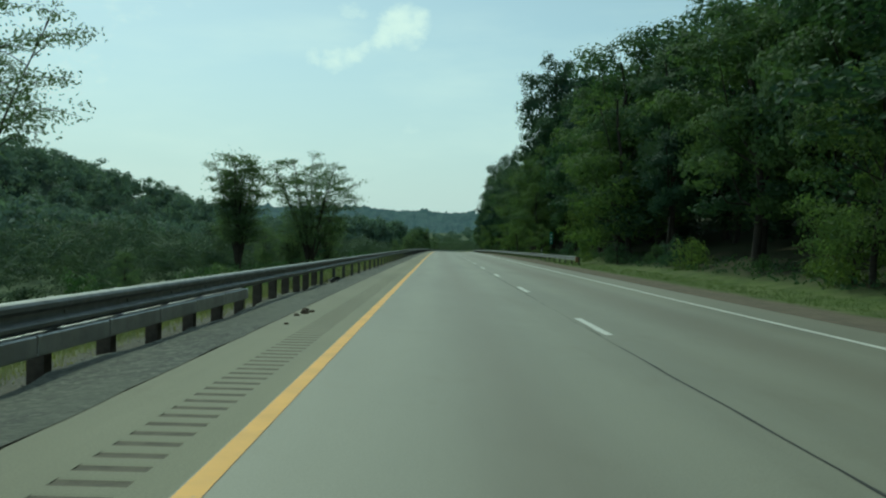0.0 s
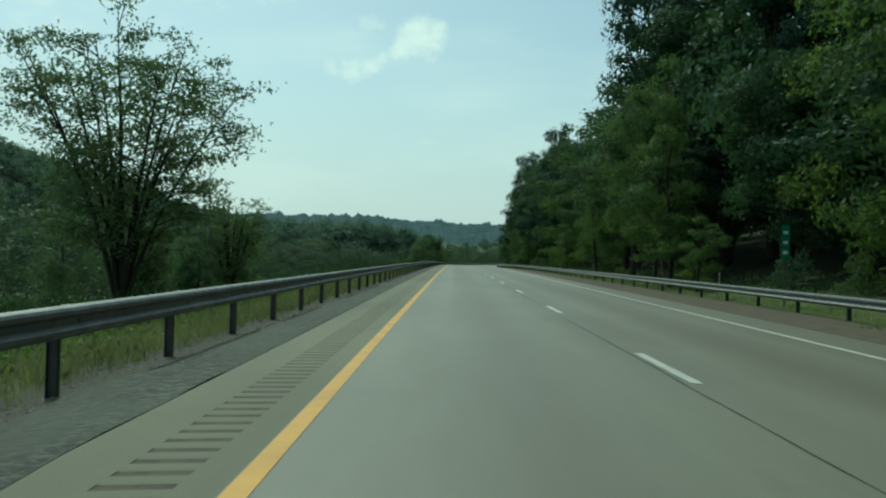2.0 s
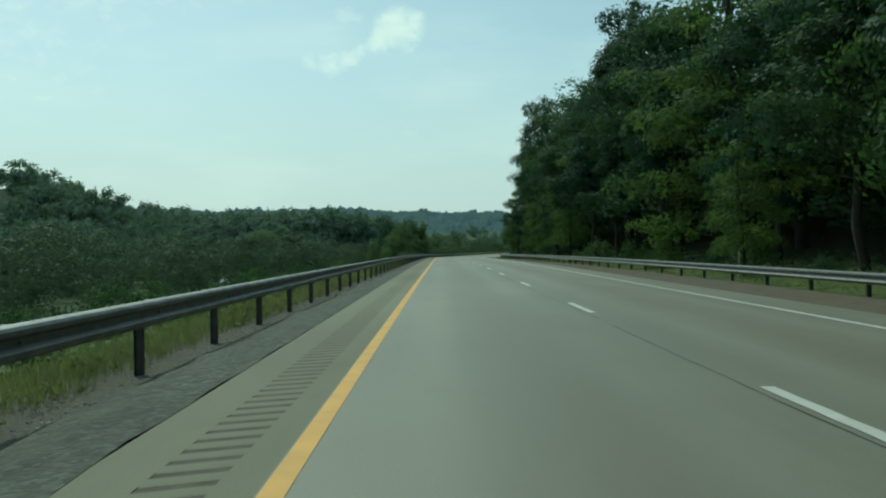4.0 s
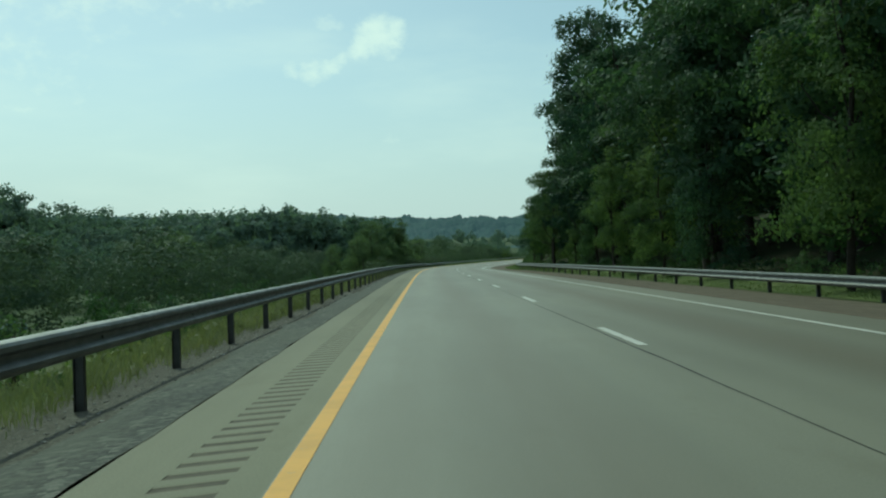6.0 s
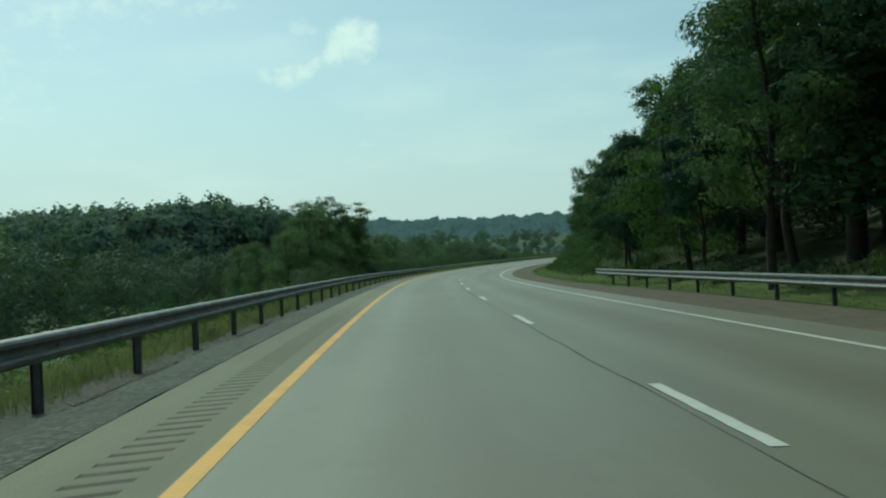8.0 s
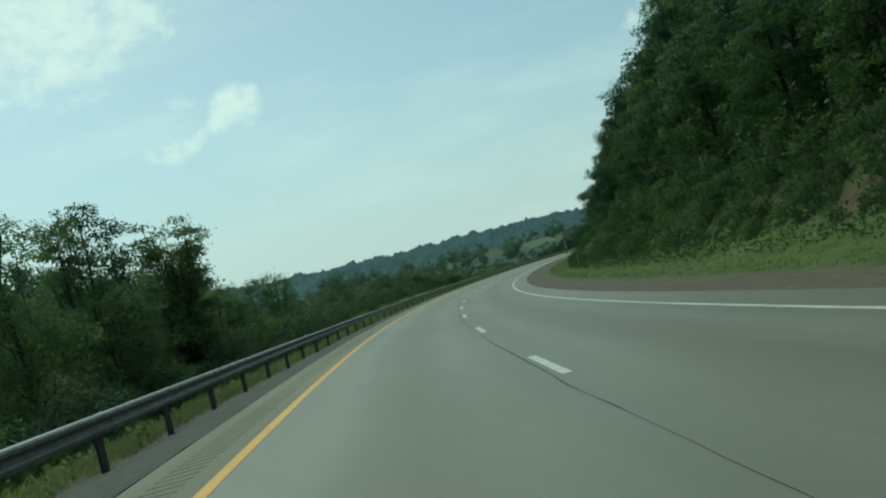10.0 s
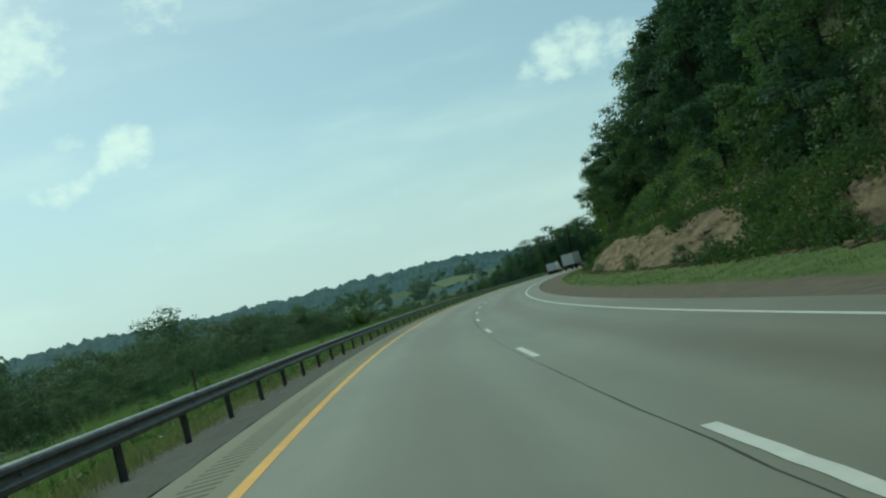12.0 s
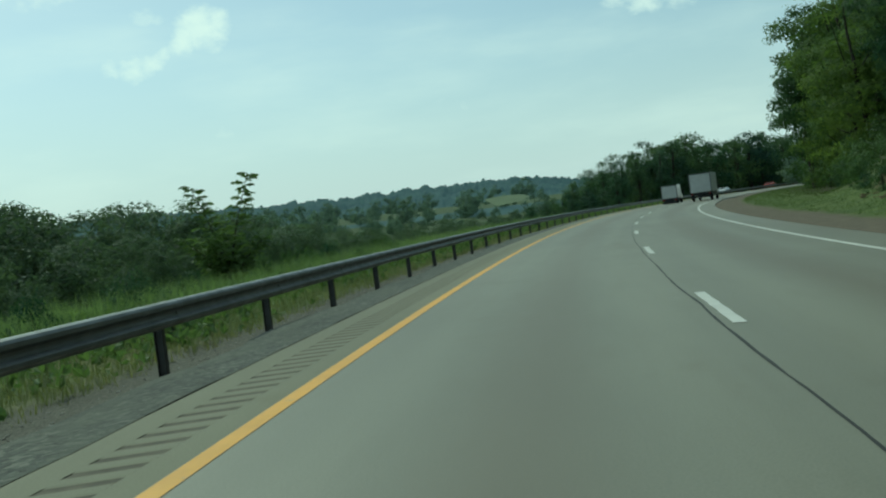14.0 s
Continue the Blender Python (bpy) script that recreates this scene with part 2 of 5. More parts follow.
def ground_mat():
    k = Mat("ground_cover", 0.95, 0.0, 0.15)
    u, v = k.uv()
    wob = k.math("MULTIPLY", k.math("SUBTRACT", k.noise(0.7, 5, "UV"), 0.5), 1.6)
    uu = k.math("ADD", u, wob)
    grass = k.mix(k.map(k.noise(1.1, 5), 0.3, 0.7), (0.115, 0.15, 0.045), (0.065, 0.095, 0.03))
    dry = k.math("MULTIPLY", k.map(k.noise(0.23, 4), 0.42, 0.66, 0, 0.7), k.map(u, -2.0, 2.0, 1.0, 0.25))
    grass = k.mix(dry, grass, (0.24, 0.22, 0.12))
    gravel = k.mix(k.map(k.noise(22, 5, "Object", None, 0.75), 0.4, 0.7), (0.07, 0.067, 0.053), (0.19, 0.18, 0.145))
    dirt = k.mix(k.map(k.noise(2.4, 6), 0.3, 0.7), (0.17, 0.142, 0.105), (0.112, 0.097, 0.074))
    dirt = k.mix(k.map(k.noise(30, 3), 0.55, 0.8, 0, 0.6), dirt, (0.30, 0.26, 0.21))
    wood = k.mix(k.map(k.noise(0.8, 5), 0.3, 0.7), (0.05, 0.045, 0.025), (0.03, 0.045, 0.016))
    # from the carriageway outwards: gravel and dirt verges, grass, woodland floor
    c = k.mix(k.map(uu, -4.8, -3.5), grass, gravel)
    c = k.mix(k.map(uu, 2.0, 3.0), c, dirt)
    wide = k.math("MULTIPLY", k.map(v, 68, 84), k.map(v, 296, 316, 1.0, 0.0))
    lim = k.math("ADD", 10.5, k.math("MULTIPLY", wide, 1.3))
    c = k.mix(k.map(k.math("SUBTRACT", uu, lim), -0.35, 0.5), c, grass)
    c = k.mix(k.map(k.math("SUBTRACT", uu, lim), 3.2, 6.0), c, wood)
    earth = k.math("MULTIPLY", k.map(k.noise(0.35, 5), 0.52, 0.68), k.math("MULTIPLY", k.map(v, 335, 350), k.map(uu, 13.5, 14.5)))
    c = k.mix(earth, c, k.mix(k.map(k.noise(1.5, 5), 0.35, 0.65), (0.145, 0.1, 0.062), (0.085, 0.066, 0.04)))
    c = k.mix(k.map(uu, -17, -8, 1.0, 0.0), c, k.mix(k.map(k.noise(0.4, 5), 0.3, 0.7), (0.05, 0.07, 0.03), (0.09, 0.12, 0.055)))
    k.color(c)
    k.bump(k.noise(14, 5), 0.7, 0.05)
    return k.m


GROUND = ground_mat()
HILLSIDE = leaf("hill_foliage", (0.07, 0.1, 0.06), (0.04, 0.06, 0.04), 0.1, gloss=0.02)


def steel_mat(name, rgb, rough):
    k = Mat(name, rough, 0.72, 0.5)
    c = k.mix(k.map(k.noise(1.2, 5), 0.3, 0.7), rgb, tuple(x * 0.7 for x in rgb))
    c = k.mix(k.map(k.noise(9, 6, "Object", (0.3, 1, 1)), 0.55, 0.8, 0.0, 0.5), c, (0.16, 0.13, 0.10))
    k.color(c)
    k.rough(k.map(k.noise(5, 4), 0.3, 0.7, rough - 0.08, rough + 0.12))
    k.bump(k.noise(30, 3), 0.08, 0.004)
    return k.m


STEEL = steel_mat("galvanised_steel", (0.185, 0.195, 0.19), 0.48)
POST = steel_mat("weathered_post", (0.11, 0.11, 0.105), 0.65)
WOODPOST = plain("post_timber", (0.09, 0.075, 0.06), 0.85, vary=0.5)
BARK = plain("bark", (0.05, 0.04, 0.031), 0.9, vary=0.5, scale=3)
DEADWOOD = plain("dead_wood", (0.20, 0.18, 0.155), 0.9, vary=0.4, scale=4)
LEAF_A = leaf("leaf_forest", (0.128, 0.19, 0.1), (0.058, 0.1, 0.062), 0.34, gloss=0.08)
LEAF_B = leaf("leaf_oak", (0.09, 0.14, 0.094), (0.038, 0.072, 0.054), 0.28, gloss=0.08)
LEAF_C = leaf("leaf_light", (0.155, 0.215, 0.088), (0.074, 0.118, 0.056), 0.4, gloss=0.08)
LEAF_D = leaf("leaf_ash", (0.12, 0.178, 0.11), (0.055, 0.095, 0.068), 0.35, gloss=0.08)
# sunlit look of the edge trees painted as a lighter, yellower leaf copy
LEAF_LIT = leaf("leaf_lit", (0.168, 0.228, 0.088), (0.086, 0.132, 0.06), 0.42, 0.4, 0.15, 0.08)
LEAF_O = leaf("leaf_locust", (0.17, 0.215, 0.125), (0.1, 0.14, 0.085), 0.55, 0.35, 0.1, 0.08)
# for distant woods: haze put into a paler, bluer leaf colour
LEAF_HAZE = leaf("leaf_haze", (0.19, 0.245, 0.195), (0.12, 0.168, 0.145), 0.32, 0.1, 0.1, 0.03)
LEAF_S = leaf("leaf_scrub", (0.142, 0.188, 0.116), (0.08, 0.114, 0.08), 0.38, 0.25, 0.1, 0.1)
LEAF_K = leaf("leaf_vine", (0.118, 0.168, 0.06), (0.058, 0.094, 0.042), 0.32, 0.4, 0.1)
LEAF_M = leaf("leaf_valley_dark", (0.16, 0.2, 0.125), (0.08, 0.112, 0.08), 0.22, 0.15, 0.5, 0.08)
MEADOW = leaf("meadow_grass", (0.27, 0.335, 0.158), (0.148, 0.2, 0.09), 0.42, 0.45, 0.1, 0.1)
PALEGRASS = leaf("pale_grass", (0.285, 0.29, 0.155), (0.155, 0.172, 0.085), 0.3, 0.45, 0.1, 0.1)
LEAF_L = leaf("leaf_creeper", (0.185, 0.25, 0.092), (0.11, 0.162, 0.066), 0.35, 0.4, 0.1)
GRASS = leaf("grass_blade", (0.178, 0.222, 0.082), (0.1, 0.14, 0.052), 0.32, 0.45, 0.1, 0.1)
DRYGRASS = leaf("dry_grass", (0.34, 0.31, 0.17), (0.19, 0.19, 0.085), 0.35, 0.45, 0.1, 0.1)


def rock_mat():
    k = Mat("cut_rock", 0.92, 0.0, 0.2)
    lay = k.noise(0.9, 6, "Object", (0.5, 0.5, 2.6), 0.65)
    c = k.mix(k.map(lay, 0.35, 0.65), (0.275, 0.21, 0.125), (0.145, 0.112, 0.07))
    c = k.mix(k.map(k.noise(5, 5), 0.5, 0.72, 0, 0.7), c, (0.29, 0.23, 0.145))
    c = k.mix(k.map(k.noise(0.6, 6), 0.55, 0.75, 0, 0.5), c, (0.085, 0.075, 0.05))
    k.color(c)
    k.bump(k.noise(3, 8, "Object", (1, 1, 2), 0.7), 1.0, 0.25)
    return k.m


ROCK = rock_mat()

# ---- the road's line ----
KNOTS = np.arange(-60, 1001, 40.0)
BEND = np.array([0.0, 0.0, -0.01, -0.02, 0.033, 0.053, 0.008, -0.006, 0.221, 0.918, 1.663, 2.005, 1.846, 1.806, 2.018, 2.329, 2.489, 2.558, 2.586] + [2.6] * 8) * 1e-3
HKNOTS = np.arange(-60, 1001, 80.0)
GRADE = np.array([0.067, 0.134, 0.023, -0.168, -0.6, -0.87, 0.061, 0.573, 0.292, 0.178, 0.111, 0.071, 0.049, 0.039]) * 1e-2
CROSS = np.array([-1.61, -1.55, -0.39, 0.18, -1.08, -3.82, -3.71, -2.12, -1.79, -1.64, -1.57, -1.53, -1.52, -1.51]) * 1e-2
GS = np.arange(-3500, 1001, 1.0)


def cumulate(v):
    a = np.concatenate([[0], np.cumsum((v[1:] + v[:-1]) / 2)])
    return a - np.interp(0, GS, a)


HEADING = cumulate(np.interp(GS, KNOTS, BEND))
ROAD_X, ROAD_Y = cumulate(np.sin(HEADING)), cumulate(np.cos(HEADING))
ROAD_Z = cumulate(np.where(GS < -60, 0.0, np.interp(GS, HKNOTS, GRADE)))


def smooth(x, a, b):
    u = np.clip((np.asarray(x, float) - a) / (b - a), 0, 1)
    return u * u * (3 - 2 * u)


LEFT_N = [-4000, -1500, -600, -300, -200, -150, -110, -80, -60, -45, -30, -18, -9, -5, -3.4, -2.65, -2.15, -1.3]
LEFT_Z = [30, 30, 30, 22, 12, 8, 2, -2, -3.5, -3.6, -3.6, -3.2, -1.75, -0.62, -0.34, -0.26, -0.13, -0.06]
CURVE_Z = [30, 30, 20, 10, 4, 1, 0, -1, -1.4, -1.6, -1.5, -0.9, -0.3, -0.36, -0.32, -0.26, -0.13, -0.06]
RIGHT_N = [8.3, 9.2, 10.6, 12.3, 14, 18, 30, 60, 120, 300, 4000]
RIGHT_Z = [-0.03, -0.07, -0.13, -0.2, -0.15, 0.4, 3.5, 10, 22, 40, 40]
BANK_N = [8.3, 9.2, 10.6, 12.0, 13.6, 14.4, 15.6, 16.6, 20, 26, 36, 60, 120, 300, 4000]
BANK_Z = [-0.03, -0.07, -0.1, 0.0, 0.35, 0.7, 1.9, 2.6, 5.2, 10.5, 19, 32, 44, 50, 50]

CUT_N = [8.3, 9.2, 10.6, 12.0, 13.4, 15.6, 16.4, 17.4, 18.2, 20, 26, 36, 60, 120, 300, 4000]
CUT_Z = [-0.03, -0.07, -0.1, 0.0, 0.2, 0.2, 0.6, 2.6, 4.0, 5.6, 10.5, 19, 32, 44, 50, 50]


def bank_shift(s):
    """How far the bank of the bend steps back from the road, past the rock cut."""
    return 5.2 * smooth(s, 510, 548)


def height(s, n):
    """The ground's height above the yellow line's level, for arrays."""
    s, n = np.broadcast_arrays(np.asarray(s, float), np.asarray(n, float))
    w = smooth(s, 395, 450)
    lf = np.interp(n, LEFT_N, LEFT_Z) * (1 - w) + np.interp(n, LEFT_N, CURVE_Z) * w
    far = smooth(s, 600, 635)
    lf = lf * (1 - far) + np.interp(n, [-4000, -600, -150, -60, -30, -17, -15, -6, -3.4, -2.65, -2.15, -1.3], [30, 20, 1, -1.4, -1.6, -0.6, -0.2, -0.2, -0.3, -0.26, -0.13, -0.06]) * far
    b = smooth(s, 322, 350)
    rt = np.interp(n, RIGHT_N, RIGHT_Z) * (1 - b) + np.interp(np.where(n > 12.2, np.maximum(12.2, n - bank_shift(s)), n), BANK_N, BANK_Z) * b
    cut = smooth(s, 413, 421) * (1 - smooth(s, 502, 511)) * b
    rt = rt * (1 - cut) + np.interp(n, CUT_N, CUT_Z) * cut
    h = np.where(n <= -1.3, lf, np.where(n >= 8.3, rt, -0.06))
    cross = np.interp(s, HKNOTS, CROSS) * np.clip(n, -1.3, 8.3) * (1 - smooth(np.abs(n), 60, 200))
    return h + cross


def place(s, n, dz=0.0, surface=False):
    """World places at s along and n right of the yellow line; surface: on the pavement's plane."""
    s, n = np.broadcast_arrays(np.asarray(s, float), np.asarray(n, float))
    th = np.interp(s, GS, HEADING)
    over = np.maximum(s - 1000, 0)
    x = np.interp(s, GS, ROAD_X) + n * np.cos(th) + over * np.sin(th)
    y = np.interp(s, GS, ROAD_Y) - n * np.sin(th) + over * np.cos(th)
    z = np.interp(s, GS, ROAD_Z) + dz + (np.interp(s, HKNOTS, CROSS) * n if surface else height(s, n))
    return np.stack([x, y, z], -1)


def turn(s):
    """The road's heading at s as a turn about z, in degrees."""
    return -math.degrees(float(np.interp(s, GS, HEADING)))


def spot(s, n, dz=0.0, rz=0.0, surface=False):
    x, y, z = place(s, n, dz, surface)
    return pose(x, y, z, 0, 0, turn(s) + rz)


# ---- mesh helpers ----
def quads(name, verts, faces, mat, uv=None, smoothed=False):
    """A mesh from arrays of places and of four-cornered faces."""
    verts, faces = np.asarray(verts, np.float32).reshape(-1, 3), np.asarray(faces, np.int32).reshape(-1, 4)
    me = bpy.data.meshes.new(name)
    me.vertices.add(len(verts))
    me.vertices.foreach_set("co", verts.ravel())
    me.loops.add(faces.size)
    me.loops.foreach_set("vertex_index", faces.ravel())
    me.polygons.add(len(faces))
    me.polygons.foreach_set("loop_start", np.arange(0, faces.size, 4, dtype=np.int32))
    me.polygons.foreach_set("use_smooth", np.full(len(faces), smoothed))
    for m in mat if isinstance(mat, (list, tuple)) else [mat]:
        me.materials.append(m)
    if uv is not None:
        lay = me.uv_layers.new(name="UVMap")
        lay.data.foreach_set("uv", np.asarray(uv, np.float32)[faces.ravel()].ravel())
    me.update(calc_edges=True)
    return me


def grid_faces(rows, cols):
    i = np.arange(rows - 1)[:, None] * cols + np.arange(cols - 1)[None]
    return np.stack([i, i + 1, i + cols + 1, i + cols], -1).reshape(-1, 4)


def thing(name, label, category, m=None, group="", kind=""):
    ob = tagged(new(name), label, category, group, kind)
    if m is not None:
        ob.matrix_basis = m
    return ob


def child(name, me, parent, m=None, label=""):
    ob = new(name, me)
    ob.parent = parent
    if m is not None:
        ob.matrix_basis = m
    if label:
        ob["label"] = label
    return ob


def part(name, bm, mat, parent, label="", m=None):
    me = bpy.data.meshes.new(name)
    bm.normal_update()
    bm.to_mesh(me)
    bm.free()
    for k in mat if isinstance(mat, (list, tuple)) else [mat]:
        me.materials.append(k)
    return child(name, me, parent, m, label)


def add_box(bm, lo, hi, bevel=0.0):
    c = [(a + b) / 2 for a, b in zip(lo, hi)]
    d = [abs(b - a) for a, b in zip(lo, hi)]
    got = bmesh.ops.create_cube(bm, size=1, matrix=Matrix.Translation(c) @ Matrix.Diagonal((*d, 1)))
    if bevel:
        edges = list({e for v in got["verts"] for e in v.link_edges})
        bmesh.ops.bevel(bm, geom=edges, offset=bevel, segments=2, affect="EDGES", profile=0.6)
    return bm


def box(lo, hi, bevel=0.0):
    return add_box(bmesh.new(), lo, hi, bevel)


def tube(points, radii, sides=6):
    """Places and faces of a tapered tube along points."""
    pts = np.asarray(points, float)
    d = np.gradient(pts, axis=0)
    d /= np.linalg.norm(d, axis=1)[:, None] + 1e-9
    ref = np.where(np.abs(d[:, 2:3]) > 0.9, [[1.0, 0, 0]], [[0, 0, 1.0]])
    a = np.cross(d, ref)
    a /= np.linalg.norm(a, axis=1)[:, None] + 1e-9
    b = np.cross(d, a)
    t = np.linspace(0, 2 * np.pi, sides, endpoint=False)
    ring = np.cos(t)[None, :, None] * a[:, None] + np.sin(t)[None, :, None] * b[:, None]
    v = pts[:, None] + ring * np.asarray(radii, float)[:, None, None]
    i = np.arange(len(pts) - 1)[:, None] * sides + np.arange(sides)[None]
    j = np.arange(len(pts) - 1)[:, None] * sides + (np.arange(sides)[None] + 1) % sides
    return v.reshape(-1, 3), np.stack([i, j, j + sides, i + sides], -1).reshape(-1, 4)


def join(pieces):
    vs, fs, k = [], [], 0
    for v, f in pieces:
        vs.append(v)
        fs.append(f + k)
        k += len(v)
    return np.concatenate(vs), np.concatenate(fs)


# ---- ground, pavement, markings ----
def build_ground():
    ss = np.concatenate([[-3400, -1500, -700, -350, -200, -130], np.arange(-80, 960, 5.0)])
    left = np.array([-4000, -2200, -1200, -700, -450, -300, -220, -170, -130, -100, -80, -62, -48, -36, -26, -20, -15, -11, -8, -6, -4.6, -3.8, -3.2, -2.65, -2.15, -1.7, -1.25])
    right = np.array([8.25, 8.8, 9.6, 10.6, 11.4, 12.3, 13.2, 14, 14.6, 15.3, 16, 17, 18.5, 20.5, 23, 26, 30, 36, 44, 54, 70, 90, 120, 160, 210, 260, 310])
    cols = np.concatenate([left, [3.5], right])
    n = np.repeat(cols[None], len(ss), 0)
    wide = 1 - smooth(ss, -80, 60)
    n = np.where(n > 100, 100 + (n - 100) * (1 + 14 * wide[:, None]), n)
    s = np.repeat(ss[:, None], len(cols), 1)
    v = place(s, n)
    rng = np.random.default_rng(5)
    rough = np.clip((np.abs(n - 3.5) - 7) / 12, 0, 1)
    v[..., 2] += rough * rng.normal(0, 0.14, n.shape) * np.clip(np.abs(n) / 20, 0.5, 2)
    me = quads("ground", v, grid_faces(len(ss), len(cols)), GROUND, np.stack([n, s], -1).reshape(-1, 2), True)
    tagged(new("ground", me), "grass verges, gravel, brown dirt and wooded slopes beside the road", "ground", kind="structure")


def strip(name, s0, s1, step, ns, dz, mat):
    ss = np.arange(s0, s1 + step / 2, step)
    s, n = np.meshgrid(ss, np.asarray(ns, float), indexing="ij")
    v = place(s, n, 0, True)
    v[..., 2] += np.asarray(dz, float)[None]
    return quads(name, v, grid_faces(len(ss), len(ns)), mat, np.stack([n, s], -1).reshape(-1, 2))


def slab_edge(s):
    """The outer edge of the concrete shoulder slab, right of the yellow line."""
    return -1.30 + 0.14 * smooth(s, 25, 80) - 0.04 * smooth(s, 130, 220) + 0.17 * smooth(s, 265, 335)


def build_road():
    road = tagged(new("road", strip("road", -150, 960, 3, [-0.07, 0.9, 2.2, 3.5, 5.0, 6.3, 7.3, 8.36, 8.40], [0, 0, 0, 0, 0, 0, 0, 0, -0.12], ROAD)),
                  "pale worn concrete highway with two lanes and stained wheel tracks", "road", kind="structure")
    # left shoulder slab with milled rumble grooves
    ss = np.arange(-150, 961, 3.0)
    s, n = np.repeat(ss[:, None], 3, 1), np.stack([slab_edge(ss) - 0.025, slab_edge(ss) + 0.015, np.full(len(ss), -0.72)], 1)
    v = place(s, n, 0, True)
    v[..., 2] += np.array([-0.1, 0, 0])
    side = tagged(new("pavement", quads("pavement", v, grid_faces(len(ss), 3), SHOULDER, np.stack([n, s], -1).reshape(-1, 2))),
                  "concrete shoulder slab with milled rumble strip grooves", "shoulder", kind="structure")
    child("slab_edge", strip("slab_edge", -150, 960, 3, [-0.32, -0.07], [0, 0], SHOULDER), side)
    s0, pitch = -6.03, 0.305
    k = int(580 / pitch)
    us = np.array([0.0, 0.11, 0.145, 0.195, 0.245, 0.28])
    dz = np.array([0, 0, -0.004, -0.006, -0.004, 0.0])
    ss = (s0 + np.arange(k)[:, None] * pitch + us[None]).ravel()
    s, n = np.meshgrid(ss, np.array([-0.72, -0.32]), indexing="ij")
    v = place(s + 0.42 * (n + 0.52) * smooth(s, 10, 110), n, 0, True)
    v[..., 2] += np.tile(dz, k)[:, None]
    me = quads("rumble_strip", v, grid_faces(len(ss), 2), [SHOULDER, GROOVE], np.stack([n, s], -1).reshape(-1, 2))
    idx = np.zeros(len(ss) - 1, np.int32)
    idx[np.isin(np.arange(len(ss) - 1) % 6, (1, 2, 3))] = 1
    me.polygons.foreach_set("material_index", idx)
    child("rumble_strip", me, side, label="row of milled grooves in the shoulder")
    for a, b in ((-150, -6.0), (s0 + k * pitch - 0.02, 960)):
        child("slab_middle", strip("slab_middle", a, b, 3, [-0.72, -0.32], [0, 0], SHOULDER), side)
    ss = np.arange(-150, 960, 0.7)
    rng = np.random.default_rng(12)
    wear = np.convolve(rng.normal(0, 0.22, len(ss)), np.ones(3) / 3, "same")
    outer = -2.5 + 0.42 * smooth(ss, 18, 55) + wear * 0.7
    ns = np.stack([outer - 0.12, outer, np.full(len(ss), -1.72), slab_edge(ss) + 0.12 * np.maximum(wear, 0) + 0.02 * np.sin(ss * 2.3)], 1)
    v = place(np.repeat(ss[:, None], 4, 1), ns, 0, True)
    v[..., 2] += np.array([-0.24, -0.1, -0.034, 0.004])[None]
    v[..., 2] += rng.normal(0, 0.006, ns.shape) * np.array([0, 1, 1, 0])
    edge = tagged(new("verge", quads("verge", v, grid_faces(len(ss), 4), ASPHALT, np.stack([ns, np.repeat(ss[:, None], 4, 1)], -1).reshape(-1, 2))),
                  "rough dark asphalt strip between shoulder slab and guardrail", "asphalt", kind="structure")
    # painted lines and the sealed joint, just above the concrete
    child("edge_line", strip("edge_line", -150, 960, 2, [-0.057, 0.085], [0.004, 0.004], YELLOW), road, label="solid yellow edge line")
    child("edge_line", strip("edge_line", -150, 960, 2, [7.11, 7.24], [0.004, 0.004], WHITE), road, label="solid white edge line")
    ss = np.arange(-60, 700, 0.5)
    rng = np.random.default_rng(3)
    wob = np.convolve(rng.normal(0, 0.02, len(ss)), np.ones(4) / 4, "same")
    wid = np.maximum(0.003, 0.005 + 0.009 * rng.random(len(ss)) + 0.006 * np.sin(ss * 0.21 + 2 * np.sin(ss * 0.07)))
    n = np.stack([3.5 + wob - wid, 3.5 + wob + wid], 1)
    v = place(np.repeat(ss[:, None], 2, 1), n, 0.003, True)
    child("lane_joint", quads("lane_joint", v, grid_faces(len(ss), 2), SEAL), road, label="dark sealed joint between the lanes")
    bm = bmesh.new()
    rows = []
    for i in range(9):
        y = i * 3.05 / 8
        rows.append([bm.verts.new((x + 0.006 * math.sin(7 * y + x), y, 0)) for x in (-0.065, 0.065)])
    for a, b in zip(rows, rows[1:]):
        bm.faces.new((a[0], a[1], b[1], b[0]))
    first = part("lane_mark", bm, WHITE, road, "white broken lane line")
    for k in range(-6, 56):
        s = 10.46 + 12.19 * k
        x, y, z = place(s, 3.655, 0.006, True)
        tilt = math.degrees(math.atan(float(np.interp(s, HKNOTS, GRADE))))
        m = pose(x, y, z, tilt, -math.degrees(math.atan(float(np.interp(s, HKNOTS, CROSS)))), turn(s + 1.5))
        if k == -6:
            first.matrix_basis = m
        else:
            child("lane_mark", first.data, road, m)
    # the other carriageway, which comes alongside at the far end of the bend
    ss = np.arange(640, 900, 4.0)
    s, n = np.meshgrid(ss, np.array([-14.0, -10.5, -7.0]), indexing="ij")
    other = quads("road", place(s, n, 0.05), grid_faces(len(ss), 3), ROAD, np.stack([n + 14.5, s], -1).reshape(-1, 2))
    tagged(new("road", other), "pale concrete carriageway of the opposite direction", "road", kind="structure")
    return road


build_ground()
build_road()

